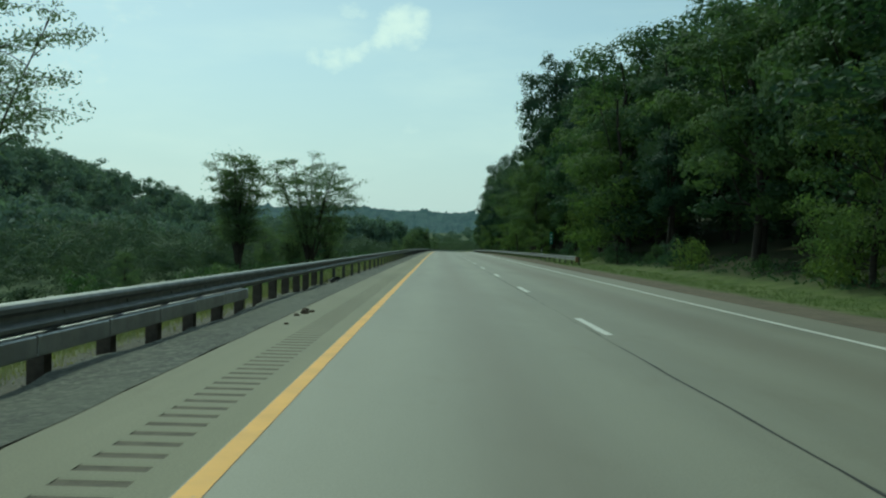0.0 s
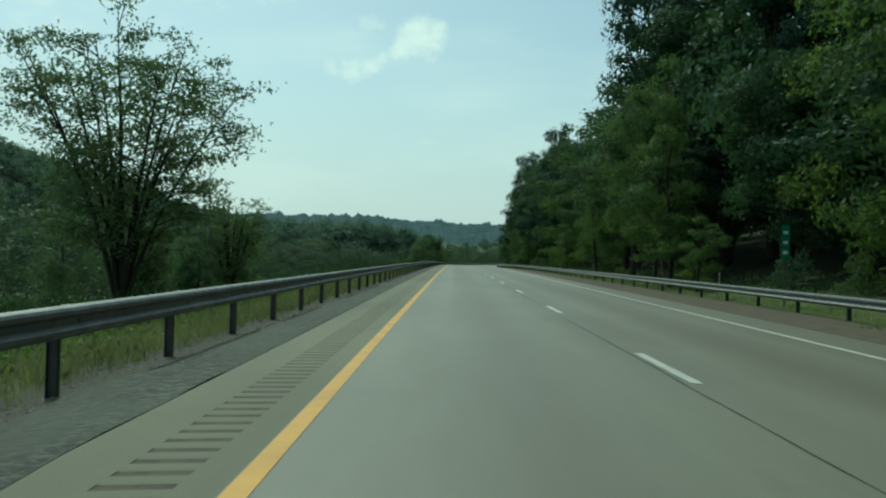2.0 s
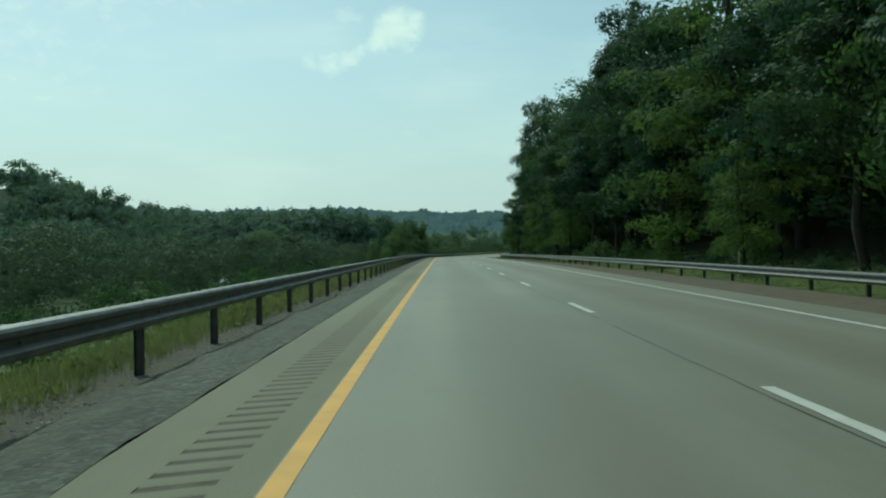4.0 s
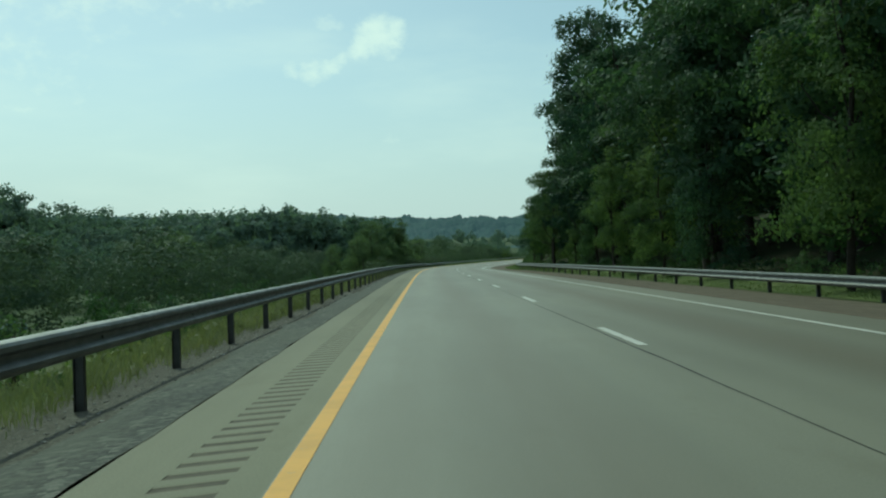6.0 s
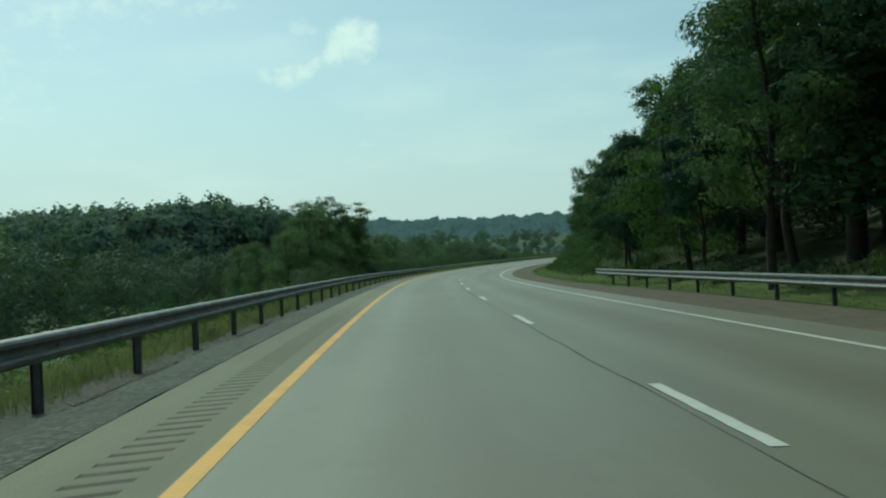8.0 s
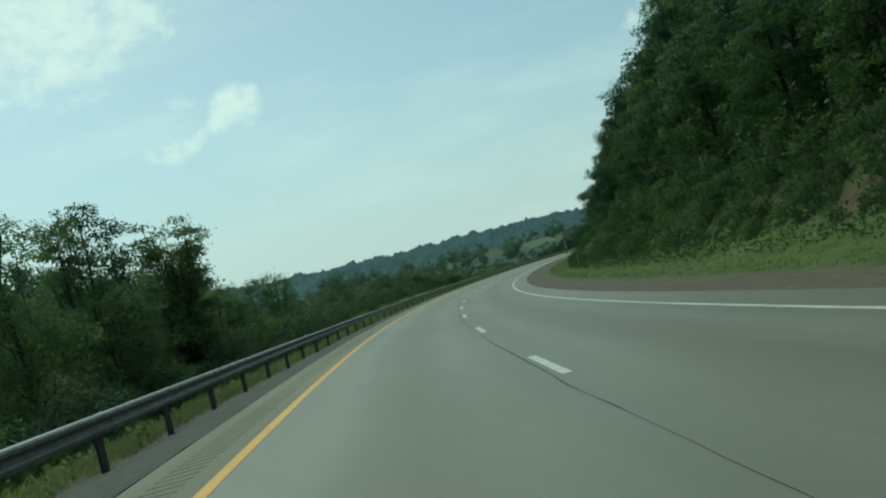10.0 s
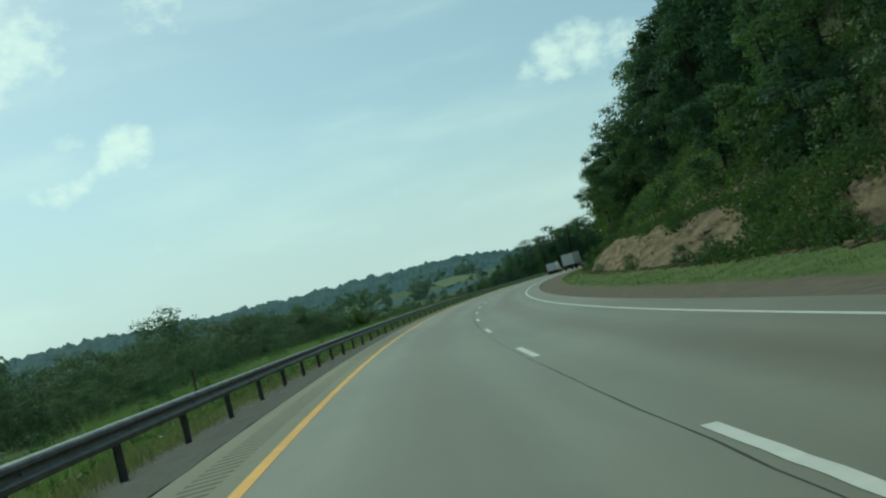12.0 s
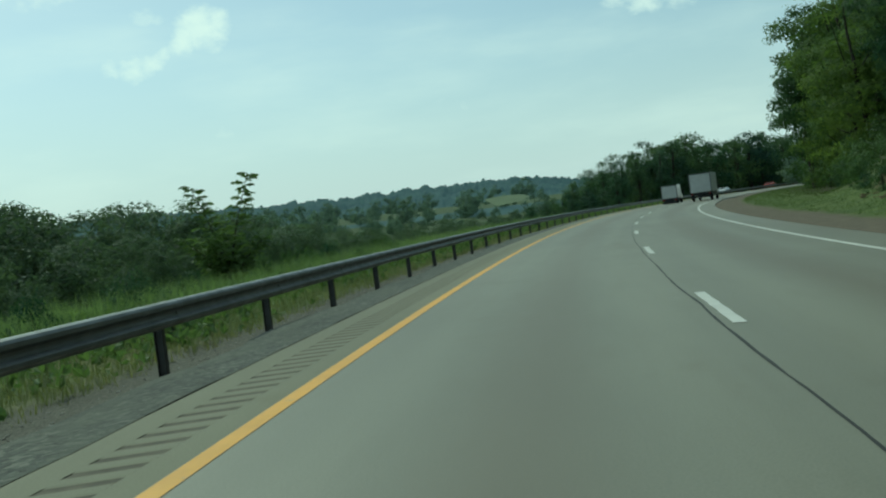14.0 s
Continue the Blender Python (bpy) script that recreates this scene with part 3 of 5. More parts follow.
# ---- guardrails ----
def beam_mesh(length):
    """A W-beam panel, 0.31 m high, along y, its face towards +x."""
    prof = [(-0.012, 0.157), (0.03, 0.152), (0.068, 0.14), (0.086, 0.112), (0.088, 0.07), (0.035, 0.03), (0.028, 0.0), (0.035, -0.03), (0.086, -0.07), (0.082, -0.105), (0.035, -0.13), (0.02, -0.152), (0.0, -0.155)]
    back = [(x - 0.006, z) for x, z in reversed(prof)]
    loop = np.array(prof + back)
    ys = np.array([-0.02, length * 0.5, length + 0.02])
    v = np.stack([np.repeat(loop[None, :, 0], 3, 0), np.repeat(ys[:, None], len(loop), 1), np.repeat(loop[None, :, 1], 3, 0)], -1)
    m = len(loop)
    i = np.arange(2)[:, None] * m + np.arange(m)[None]
    j = np.arange(2)[:, None] * m + (np.arange(m)[None] + 1) % m
    return quads("beam", v.reshape(-1, 3), np.stack([i, j, j + m, i + m], -1).reshape(-1, 4), STEEL)


def post_mesh(height_, mat, width=0.085):
    """An I-section post standing on z = 0."""
    bm = bmesh.new()
    w, d, t = width / 2, 0.055, 0.008
    add_box(bm, (-d, -w, -0.3), (-d + t, w, height_))
    add_box(bm, (d - t, -w, -0.3), (d, w, height_))
    add_box(bm, (-d + t, -t, -0.3), (d - t, t, height_))
    me = bpy.data.meshes.new("post")
    bm.to_mesh(me)
    bm.free()
    me.materials.append(mat)
    return me


def simple_mesh(name, bm, mat):
    me = bpy.data.meshes.new(name)
    bm.to_mesh(me)
    bm.free()
    me.materials.append(mat)
    return me


PANEL = 3.78
BEAM = beam_mesh(PANEL)
POST_M = post_mesh(0.82, POST)
WIDE_M = simple_mesh("post", box((-0.09, -0.1, -0.3), (0.09, 0.1, 0.82), 0.01), WOODPOST)
BLOCK = simple_mesh("spacer", box((0.0, -0.06, -0.15), (0.13, 0.06, 0.15), 0.01), POST)
BOLT = simple_mesh("bolt", box((0.03, -0.018, -0.018), (0.048, 0.018, 0.018), 0.006), STEEL)


def guardrail(label, s0, s1, n_of, top, side, dense=()):
    """A rail of panels on posts; side +1 faces right, -1 left. n_of gives the beam's offset, top its height above the yellow line."""
    rail = thing("guardrail", label, "guardrail")
    s = s0
    while s < s1:
        a, b = place(s, n_of(s)), place(s + PANEL, n_of(s + PANEL))
        za = float(np.interp(s, GS, ROAD_Z)) + top(s) - 0.155
        zb = float(np.interp(s + PANEL, GS, ROAD_Z)) + top(s + PANEL) - 0.155
        d = Vector((b[0] - a[0], b[1] - a[1], zb - za))
        yaw = math.degrees(math.atan2(-d.x, d.y)) + (180 if side < 0 else 0)
        tilt = math.degrees(math.atan2(d.z, math.hypot(d.x, d.y))) * (1 if side > 0 else -1)
        at = (a[0], a[1], za) if side > 0 else (b[0], b[1], zb)
        child("beam", BEAM, rail, pose(*at, tilt, 0, yaw))
        near = any(lo <= s < hi for lo, hi in dense)
        for q in ((0.0, 1.905) if near else (0.0,)):
            u = s + q
            z = float(np.interp(u, GS, ROAD_Z)) + top(u) - 0.155
            m = pose(*place(u, n_of(u) - side * 0.02), 0, 0, turn(u) + (180 if side < 0 else 0))
            p0 = place(u, n_of(u) - side * 0.22)
            foot = pose(p0[0], p0[1], z + 0.12 - 0.82, 0, 0, turn(u))
            child("post", WIDE_M if near else POST_M, rail, foot)
            pb = place(u, n_of(u) - side * 0.145)
            child("spacer", BLOCK, rail, pose(pb[0], pb[1], z, 0, 0, turn(u) + (180 if side < 0 else 0)))
            pc = place(u, n_of(u))
            child("bolt", BOLT, rail, pose(pc[0], pc[1], z, 0, 0, turn(u) + (180 if side < 0 else 0)))
        s += PANEL
    return rail


guardrail("weathered galvanised steel guardrail on posts along the shoulder", 2.8 - 17 * PANEL, 770, lambda s: -2.62, lambda s: 0.655, 1, dense=((-60, 28),))
# lower rub rail on the close-set posts at the start
def channel_mesh(length):
    """A low steel channel along y, its flat top and face towards +x."""
    bm = bmesh.new()
    loop = [(-0.06, 0.1), (0.085, 0.1), (0.1, 0.085), (0.1, -0.085), (0.085, -0.1), (0.02, -0.1), (0.02, -0.092), (0.08, -0.092), (0.092, -0.08), (0.092, 0.08), (0.08, 0.092), (-0.06, 0.092)]
    rows = [[bm.verts.new((x, y, z)) for x, z in loop] for y in (0.02, length - 0.02)]
    for i in range(len(loop)):
        j = (i + 1) % len(loop)
        bm.faces.new((rows[0][i], rows[0][j], rows[1][j], rows[1][i]))
    for row in rows:
        bm.faces.new(row)
    bmesh.ops.recalc_face_normals(bm, faces=bm.faces)
    return simple_mesh("beam", bm, RUBSTEEL)


RUBSTEEL = steel_mat("rub_rail_steel", (0.36, 0.37, 0.36), 0.4)
CHANNEL = channel_mesh(1.905)
rub = thing("guardrail", "low steel rub rail fixed under the guardrail", "guardrail")
for k in range(16):
    s = -15.2 + 1.905 * k
    x, y, z = place(s, -2.60)
    child("beam", CHANNEL, rub, pose(x, y, float(np.interp(s, GS, ROAD_Z)) + 0.235, 0, 0, turn(s)))


def right_n(s):
    return 11.75 - 0.35 * float(smooth(s, 285, 312))


right_rail = guardrail("bright galvanised steel guardrail on posts before the trees", 68.4, 312, right_n, lambda s: 0.45, -1)
bm = box((-0.1, -0.25, -0.2), (0.12, 0.05, 0.2), 0.03)
part("end_shoe", bm, plain("rust_steel", (0.22, 0.12, 0.06), 0.8), right_rail, "rusty brown end terminal", pose(*place(68.3, right_n(68.3), 0.45), 0, 0, 0))

# ---- trees and plants ----
def leaves_at(pts, out, size, rng, per=3, spread=0.9, slim=0.5, tile=False, ruffle=0.36):
    """Sprigs of pointed leaves: at each place, per leaves that fan outwards or, with tile, that lie over one another like shingles."""
    k = len(pts)
    base = np.repeat(pts, per, 0) + (rng.normal(0, 0.5 * size, (k * per, 3)) if tile else 0)
    nrm = np.repeat(out, per, 0)
    d = nrm + rng.normal(0, spread, (k * per, 3)) + np.array([0, 0, -0.15])
    if tile:
        nrm = nrm / (np.linalg.norm(nrm, axis=1)[:, None] + 1e-9) + rng.normal(0, ruffle, (k * per, 3))
        d = np.cross(nrm, rng.normal(0, 1, (k * per, 3)))
    d /= np.linalg.norm(d, axis=1)[:, None] + 1e-9
    w = np.cross(d, nrm if tile else rng.normal(0, 1, (k * per, 3)))
    w /= np.linalg.norm(w, axis=1)[:, None] + 1e-9
    ln = size * rng.uniform(0.6, 1.35, (k * per, 1))
    up = np.cross(w, d)
    mid = base + d * ln * 0.5 + up * ln * 0.07
    v = np.stack([base, mid - w * ln * slim * 0.5, base + d * ln, mid + w * ln * slim * 0.5], 1).reshape(-1, 3)
    f = np.arange(len(v)).reshape(-1, 4)
    return v, f


def lump_points(centres, radii, count, rng, squash=0.8):
    """Places on the outer shells of leafy lumps, with their outward directions."""
    share = radii ** 2 / np.sum(radii ** 2)
    which = rng.choice(len(centres), count, p=share)
    d = rng.normal(0, 1, (count, 3))
    d[:, 2] = np.abs(d[:, 2]) * 0.9 - 0.35
    d /= np.linalg.norm(d, axis=1)[:, None]
    r = radii[which][:, None] * rng.uniform(0.72, 1.06, (count, 1))
    return centres[which] + d * r * np.array([1, 1, squash]), d


def crown_lumps(h, r, low, k, rng, top=0.9):
    """Centres and sizes of the leafy lumps of a broad crown from height low to h: large masses that each break into smaller ones."""
    main = max(6, k // 3)
    u = (np.arange(main) + rng.random(main)) / main
    z = low + (h - low) * (0.08 + 0.86 * u)
    prof = np.sin(np.pi * np.clip(0.2 + 0.74 * u, 0, 1)) ** 0.7
    a = np.arange(main) * 2.4 + rng.normal(0, 0.5, main)
    rr = r * prof * rng.uniform(0.35, 0.85, main)
    big = r * rng.uniform(0.3, 0.55, main) * (0.55 + 0.45 * prof)
    c = np.stack([rr * np.cos(a), rr * np.sin(a), z - big * 0.3], 1)
    per = 6
    d = rng.normal(0, 1, (main * per, 3)) * np.array([1, 1, 0.75]) + np.array([0, 0, 0.25])
    d /= np.linalg.norm(d, axis=1)[:, None]
    size = np.repeat(big, per) * rng.uniform(0.32, 0.62, main * per)
    at = np.repeat(c, per, 0) + d * np.repeat(big, per)[:, None] * rng.uniform(0.55, 0.95, (main * per, 1))
    at[:, 2] = np.maximum(at[:, 2], low + 0.2 * size)
    return np.concatenate([c, at]), np.concatenate([big * 0.8, size])


def limbs(centres, h, rng, r0, start=0.22):
    """A trunk with limbs that reach towards the lumps."""
    t = np.linspace(0, 1, 7)
    bend = np.cumsum(rng.normal(0, 0.012 * h, (7, 2)), 0)
    trunk = np.stack([bend[:, 0], bend[:, 1], t * h * 0.86], 1)
    trunk[0, 2] = -0.3
    out = [tube(trunk, r0 * (1.15 - t) ** 0.9 + 0.02, 8)]
    for c in centres[: max(6, len(centres) // 7)]:
        z = np.clip(c[2] * rng.uniform(0.45, 0.8), start * h, 0.84 * h)
        b = np.array([np.interp(z, trunk[:, 2], trunk[:, 0]), np.interp(z, trunk[:, 2], trunk[:, 1]), z])
        m = (b + c) / 2 + np.array([0, 0, -0.04 * h]) + rng.normal(0, 0.12, 3)
        rr = r0 * 0.36 * (1.1 - z / h)
        out.append(tube([b, m, c], [rr + 0.015, rr * 0.6 + 0.01, 0.012], 5))
    return join(out)


def tree_kind(seed, h, r, low, lumps, count, size, mat, bark=None, trunk_r=0.22, per=3, spread=0.9, slim=0.5, ruffle=0.2):
    rng = np.random.default_rng(seed)
    c, sz = crown_lumps(h, r, low, lumps, rng)
    pts, out = lump_points(c, sz, count, rng)
    # leaves turn towards the light of the whole crown as well as of their own lump
    away = pts - np.array([0, 0, low + 0.45 * (h - low)])
    out = out + 0.7 * away / (np.linalg.norm(away, axis=1)[:, None] + 1e-9)
    v, f = leaves_at(pts, out, size, rng, per, spread, slim, True, ruffle)
    tv, tf = limbs(c, h, rng, trunk_r)
    return quads("trunk", tv, tf, bark or BARK, None, True), quads("crown", v, f, mat), (v, f)


def put_tree(kind, m, label, group="", name="tree", category="tree"):
    ob = thing(name, label, category, m, group)
    child("trunk", kind[0], ob)
    child("crown", kind[1], ob)
    return ob


def scaled(m, k, kz=None):
    return m @ Matrix.Diagonal((k, k, kz or k, 1))


def stand(kinds, s, n, high, rng, label, group, wide=1.0, name="tree", sink=0.0):
    """One of the kinds, each 10 m high, at s, n, grown to a height."""
    kind = kinds[int(rng.integers(len(kinds)))]
    k = high / 10.0
    m = scaled(spot(s, n, -0.15 - sink, float(rng.uniform(0, 360))), k * wide, k)
    return put_tree(kind, m, label, group, name, "bush" if name == "bush" else "tree")


def kinds_of(seeds, mats, r, low, lumps, count, size, **kw):
    return [tree_kind(q, 10, r * w, low, lumps, count, size, m, **kw) for q, m, w in zip(seeds, mats, (1.0, 0.85, 1.12, 0.92, 0.8))]


EDGE = [tree_kind(q, 10, r, low, 39, 4700, 0.147, m, per=3, slim=0.6, trunk_r=0.1)
        for q, m, r, low in ((11, LEAF_A, 2.6, 1.6), (12, LEAF_B, 2.2, 2.8), (13, LEAF_C, 2.9, 0.0), (14, LEAF_D, 2.4, 2.4), (15, LEAF_B, 2.1, 3.0))]
LIT_EDGE = kinds_of((16, 17), (LEAF_LIT, LEAF_LIT), 2.7, 1.2, 36, 4200, 0.15, per=3, slim=0.6, trunk_r=0.1)
TALL = kinds_of((21, 22, 23), (LEAF_B, LEAF_A, LEAF_D), 2.5, 0.8, 40, 2700, 0.2, per=2, slim=0.6, trunk_r=0.12)
SLOPE = kinds_of((24, 25, 26), (LEAF_A, LEAF_B, LEAF_D), 2.8, 0.0, 42, 2700, 0.22, per=3, slim=0.6, trunk_r=0.12)
HOLLOW = kinds_of((27, 28, 29), (LEAF_C, LEAF_A, LEAF_D), 3.0, 1.3, 40, 3000, 0.2, per=3, slim=0.6, trunk_r=0.16)
ROUND = kinds_of((71, 72, 73), (LEAF_O, LEAF_D, LEAF_O), 2.7, 0.0, 60, 6000, 0.125, per=3, slim=0.6, trunk_r=0.09)
OAK = [tree_kind(q, 10, 1.9, 3.4, 66, 6200, 0.12, LEAF_B, per=3, slim=0.65, trunk_r=0.12) for q in (74, 75)]
MID = kinds_of((31, 32, 33), (LEAF_M, LEAF_M, LEAF_M), 4.3, 0.0, 54, 2100, 0.29, per=2, slim=0.65)
SCRUB = kinds_of((36, 37, 38), (LEAF_S, LEAF_S, LEAF_D), 4.0, 0.0, 48, 1700, 0.31, per=2, slim=0.6)
BUSH = kinds_of((41, 42, 43), (LEAF_C, LEAF_A, LEAF_D), 6.8, 0.0, 30, 800, 0.66, trunk_r=0.3, per=2, slim=0.6)
HAZY = kinds_of((34, 35, 39), (LEAF_B, LEAF_D, LEAF_A), 3.3, 0.0, 60, 2500, 0.25, per=2, slim=0.65)
SHRUB = [tree_kind(q, 10, 6.5, 0.0, 24, 300, 1.15, LEAF_K, per=2) for q in (44, 45, 46)]

def thicket(name, label, rows, kinds, mat, seed):
    """Many small crowns grown together, as one mesh; rows: s, n, height, width."""
    rng = np.random.default_rng(seed)
    pieces = []
    for s, n, h, w in rows:
        v, f = kinds[int(rng.integers(len(kinds)))][2]
        a = rng.uniform(0, 6.28)
        r = np.array([[math.cos(a), -math.sin(a), 0], [math.sin(a), math.cos(a), 0], [0, 0, 1]])
        pieces.append(((v @ r.T) * (h / 10) * np.array([w, w, 1]) + place(s, n, -0.2), f))
    tagged(new(name, quads(name, *join(pieces), mat)), label, "thicket", kind="stuff")


rng = np.random.default_rng(77)
TOP_S = [-30, 50, 60, 80, 94, 115, 130, 150, 160, 168, 178, 200, 225, 250, 285, 298, 305, 312, 325, 340]
TOP_Z = [19, 18, 18.5, 20, 21, 22.5, 23, 22.5, 21, 20.5, 20, 20.5, 21, 23, 23.5, 21, 15, 14, 12.5, 10]

LIT_TREES = ((28, 15.4, 8.0, 1.2), (109, 13.6, 4.2, 1.4), (117, 13.8, 10.0, 1.2), (122, 14.2, 15.5, 0.8), (143, 13.8, 8.6, 1.15), (168, 14.0, 6.0, 1.2),
          (222, 13.8, 11.0, 0.95), (246, 14.2, 7.4, 1.0), (259, 14.2, 9.4, 0.85), (277, 14.2, 5.0, 1.1))
# forest wall along the straight: leafy edge trees, then taller ones behind
s = -34.0
k = 0
while s < 327:
    z = float(np.interp(s, TOP_S, TOP_Z))
    back = 2.0 * (1 - float(smooth(s, 55, 80))) + (2.6 if 84 < s < 112 else 0.0)
    back += 2.4 if any(-3 < s - q[0] < 10 and q[2] > 5 for q in LIT_TREES) else 0.0
    n = 16.2 + back + (1.3 if k % 2 else -0.7) + rng.uniform(-0.7, 0.9) - 1.2 * float(smooth(s, 270, 320))
    high = z * (rng.uniform(0.8, 1.02) if k % 2 else rng.uniform(0.42, 0.8))
    stand(EDGE, s, n, high, rng, "leafy broadleaf tree at the forest edge beside the highway", "forest edge trees", rng.uniform(1.0, 1.35))
    s += rng.uniform(5.4, 7.4)
    k += 1
deep = []
s = -34.0
while s < 330:
    z = float(np.interp(s, TOP_S, TOP_Z))
    stand(TALL, s, 22 + rng.uniform(-1.8, 2.5), z * rng.uniform(0.9, 1.12), rng, "tall dark green tree standing inside the forest", "forest trees", 1.2)
    s += rng.uniform(5.5, 8.0)
s = -30.0
while s < 326:
    z = float(np.interp(s, TOP_S, TOP_Z))
    deep.append((s, 20.4 + rng.uniform(-0.8, 0.8), z * rng.uniform(0.5, 0.7), 2.0))
    s += rng.uniform(12.0, 16.0)
thicket("understory", "dark leafy understory inside the forest", deep, TALL, LEAF_B, 17)
stand([OAK[0]], 137, 18.4, 30.5, rng, "tall dark oak rising over the forest edge", "forest edge trees", 0.86)
stand([OAK[1]], 209, 17.5, 23.0, rng, "tall dark oak rising over the forest edge", "forest edge trees", 0.8)
stand([OAK[1]], 298, 19.2, 29.0, rng, "tall dark oak rising over the forest edge", "forest edge trees", 0.95)
for s, n, z, w in LIT_TREES:
    stand(LIT_EDGE, s, n, z, rng, "light green tree with sunlit-toned leaves leaning out from the forest edge", "forest edge trees", w)
young = np.random.default_rng(90)
for s, n, z, w in ((237.5, 14.5, 8.5, 0.85), (272, 15.2, 7.5, 0.9), (289, 20.0, 9.5, 1.2), (294, 23.5, 10.5, 1.3), (301, 24.0, 11.0, 1.3), (66, 23.0, 8.5, 1.3), (74, 26.0, 9.0, 1.4)):
    stand(HOLLOW[1:], s, n, z, young, "young dark leafy tree in the shade of the forest", "forest edge trees", w)
# undergrowth at the foot of the forest
s = -20.0
while s < 330:
    back = 1.6 * (1 - float(smooth(s, 55, 80))) + (1.4 if 84 < s < 108 else 0.0)
    stand(BUSH, s, 14.3 + back + rng.uniform(-0.3, 1.4), rng.uniform(0.8, 2.3), rng, "low leafy bush at the foot of the forest", "undergrowth", name="bush")
    s += rng.uniform(4.5, 10.5)

# trees on the cut slope of the bend
for k in range(92):
    s = 334 + k * 3.0 + rng.uniform(-1.5, 1.5)
    n = 20.0 + (k % 4) * 5.2 + rng.uniform(-1.2, 1.8)
    if 365 < s < 500 and n < 22:
        n += 3.2
    elif s >= 365:
        n += 0.8
    n += float(bank_shift(s)) + 0.4 * float(smooth(s, 448, 456) * (1 - smooth(s, 472, 480)))
    low = 1 - (0.42, 0.42, 0.38, 0.25)[k % 4] * float(smooth(s, 362, 376) * (1 - smooth(s, 432, 446)))
    low += (0.0, 0.1, 0.3, 0.35)[k % 4] * float(smooth(s, 440, 455) * (1 - smooth(s, 520, 535)))
    low += (0.26, 0.24, 0.08, 0.05)[k % 4] * float(smooth(s, 482, 490) * (1 - smooth(s, 524, 536)))
    stand(SLOPE if k % 4 < 2 else TALL, s, n, (rng.uniform(8.5, 11.5) + (k % 4) * 1.1) * low, rng, "leafy tree growing on the steep bank of the bend", "slope trees", 1.25, sink=0.4)
rows = []
s = 336.0
while s < 640:
    for n0 in ((14.4, 16.4, 18.4) if s < 414 else (15.0,)):
        rocky = 412 < s < 509
        if rng.random() < (0.8 if rocky else 0.35):
            continue
        n = n0 + rng.uniform(-0.5, 0.8) + (2.6 if rocky else 0.0) + float(bank_shift(s))
        rows.append((s + rng.uniform(-1, 1), n, (rng.uniform(0.6, 1.2) if n0 < 15 else rng.uniform(1.3, 2.5)) if s < 414 else rng.uniform(1.2, 2.4), 1.0))
    s += 3.1
brush = [(337 + 0.52 * k + rng.uniform(-0.6, 0.6), 13.9 + 3.6 * ((k * 0.618) % 1.0), rng.uniform(0.5, 1.3), rng.uniform(0.9, 1.3)) for k in range(150)]
thicket("bank_brush", "low dark brush covering the foot of the steep bank", brush, SHRUB, LEAF_A, 23)
thicket("bank_thicket", "leafy shrubs grown together along the roadside bank", rows, BUSH, LEAF_A, 16)

for k in range(17):
    s = 338 + k * 4.4 + rng.uniform(-1.2, 1.2)
    stand(HOLLOW, s, (17.8, 19.6)[k % 2] + rng.uniform(-0.5, 0.7) + 1.6 * float(smooth(s, 398, 408)), rng.uniform(6.0, 9.0), rng, "dark leafy tree leaning out from the steep bank", "slope trees", rng.uniform(1.1, 1.4), sink=0.4)
for s in (419, 423, 427.5, 430, 436, 441, 455, 476, 496, 502, 507, 511):
    stand(BUSH, s, 13.7 + rng.uniform(-0.15, 0.4), rng.uniform(0.7, 1.5), rng, "leafy shrub at the foot of the rock cut", "bank shrubs", name="bush")
for s, n, z in ((424, 18.4, 6.0), (433, 17.9, 5.0), (437, 18.6, 6.5), (446, 18.2, 5.5)):
    stand(SLOPE, s, n, z, rng, "dark leafy tree overhanging the rock cut", "slope trees", 1.5, sink=0.6)
stand([EDGE[0]], 562, 17.2, 18.0, rng, "leafy tree leaning out over the inside of the bend", "slope trees", 1.1)
stand([EDGE[2]], 552, 20.5, 19.5, rng, "leafy tree leaning out over the inside of the bend", "slope trees", 1.0)
stand([EDGE[3]], 512, 17.6, 10.5, rng, "leafy tree leaning over the bank at the cut's end", "slope trees", 1.0)
stand([EDGE[0]], 521, 19.5, 12.0, rng, "leafy tree leaning over the bank at the cut's end", "slope trees", 1.0)

for k in range(14):
    stand(BUSH, 530 + k * 4.6 + rng.uniform(-1, 1), 16.8 + bank_shift(530 + k * 4.6) * 0.25 + rng.uniform(-0.6, 0.8), rng.uniform(1.6, 3.0), rng, "leafy shrub at the foot of the wooded bank", "bank shrubs", name="bush")
for k in range(26):
    s, n = 530 + k * 4.4 + rng.uniform(-1, 1), (21.4, 19.6, 23.5)[k % 3] + rng.uniform(-0.5, 0.7)
    stand([EDGE[0], EDGE[2]] if k % 3 < 2 else SLOPE, s, n, rng.uniform(11, 14) + 4 * float(smooth(s, 545, 570)), rng, "tall leafy tree on the inside of the bend", "slope trees", 1.2, sink=0.5)

# outer side of the bend far ahead
for k in range(54):
    s = 588 + k * 3.6 + rng.uniform(-1.5, 1.5)
    z = float(np.interp(s, [588, 612, 630, 650, 670, 720, 780], [1.5, 3.0, 6.5, 10.5, 13.0, 14.0, 13.5]))
    stand(HAZY, s, -13 - 5 * float(smooth(s, 600, 640)) - (k % 3) * 4.0 + rng.uniform(-1, 1), z * rng.uniform(0.9, 1.1) + 1.4, rng, "dark broadleaf tree behind the outer guardrail of the bend", "bend trees", 1.1)


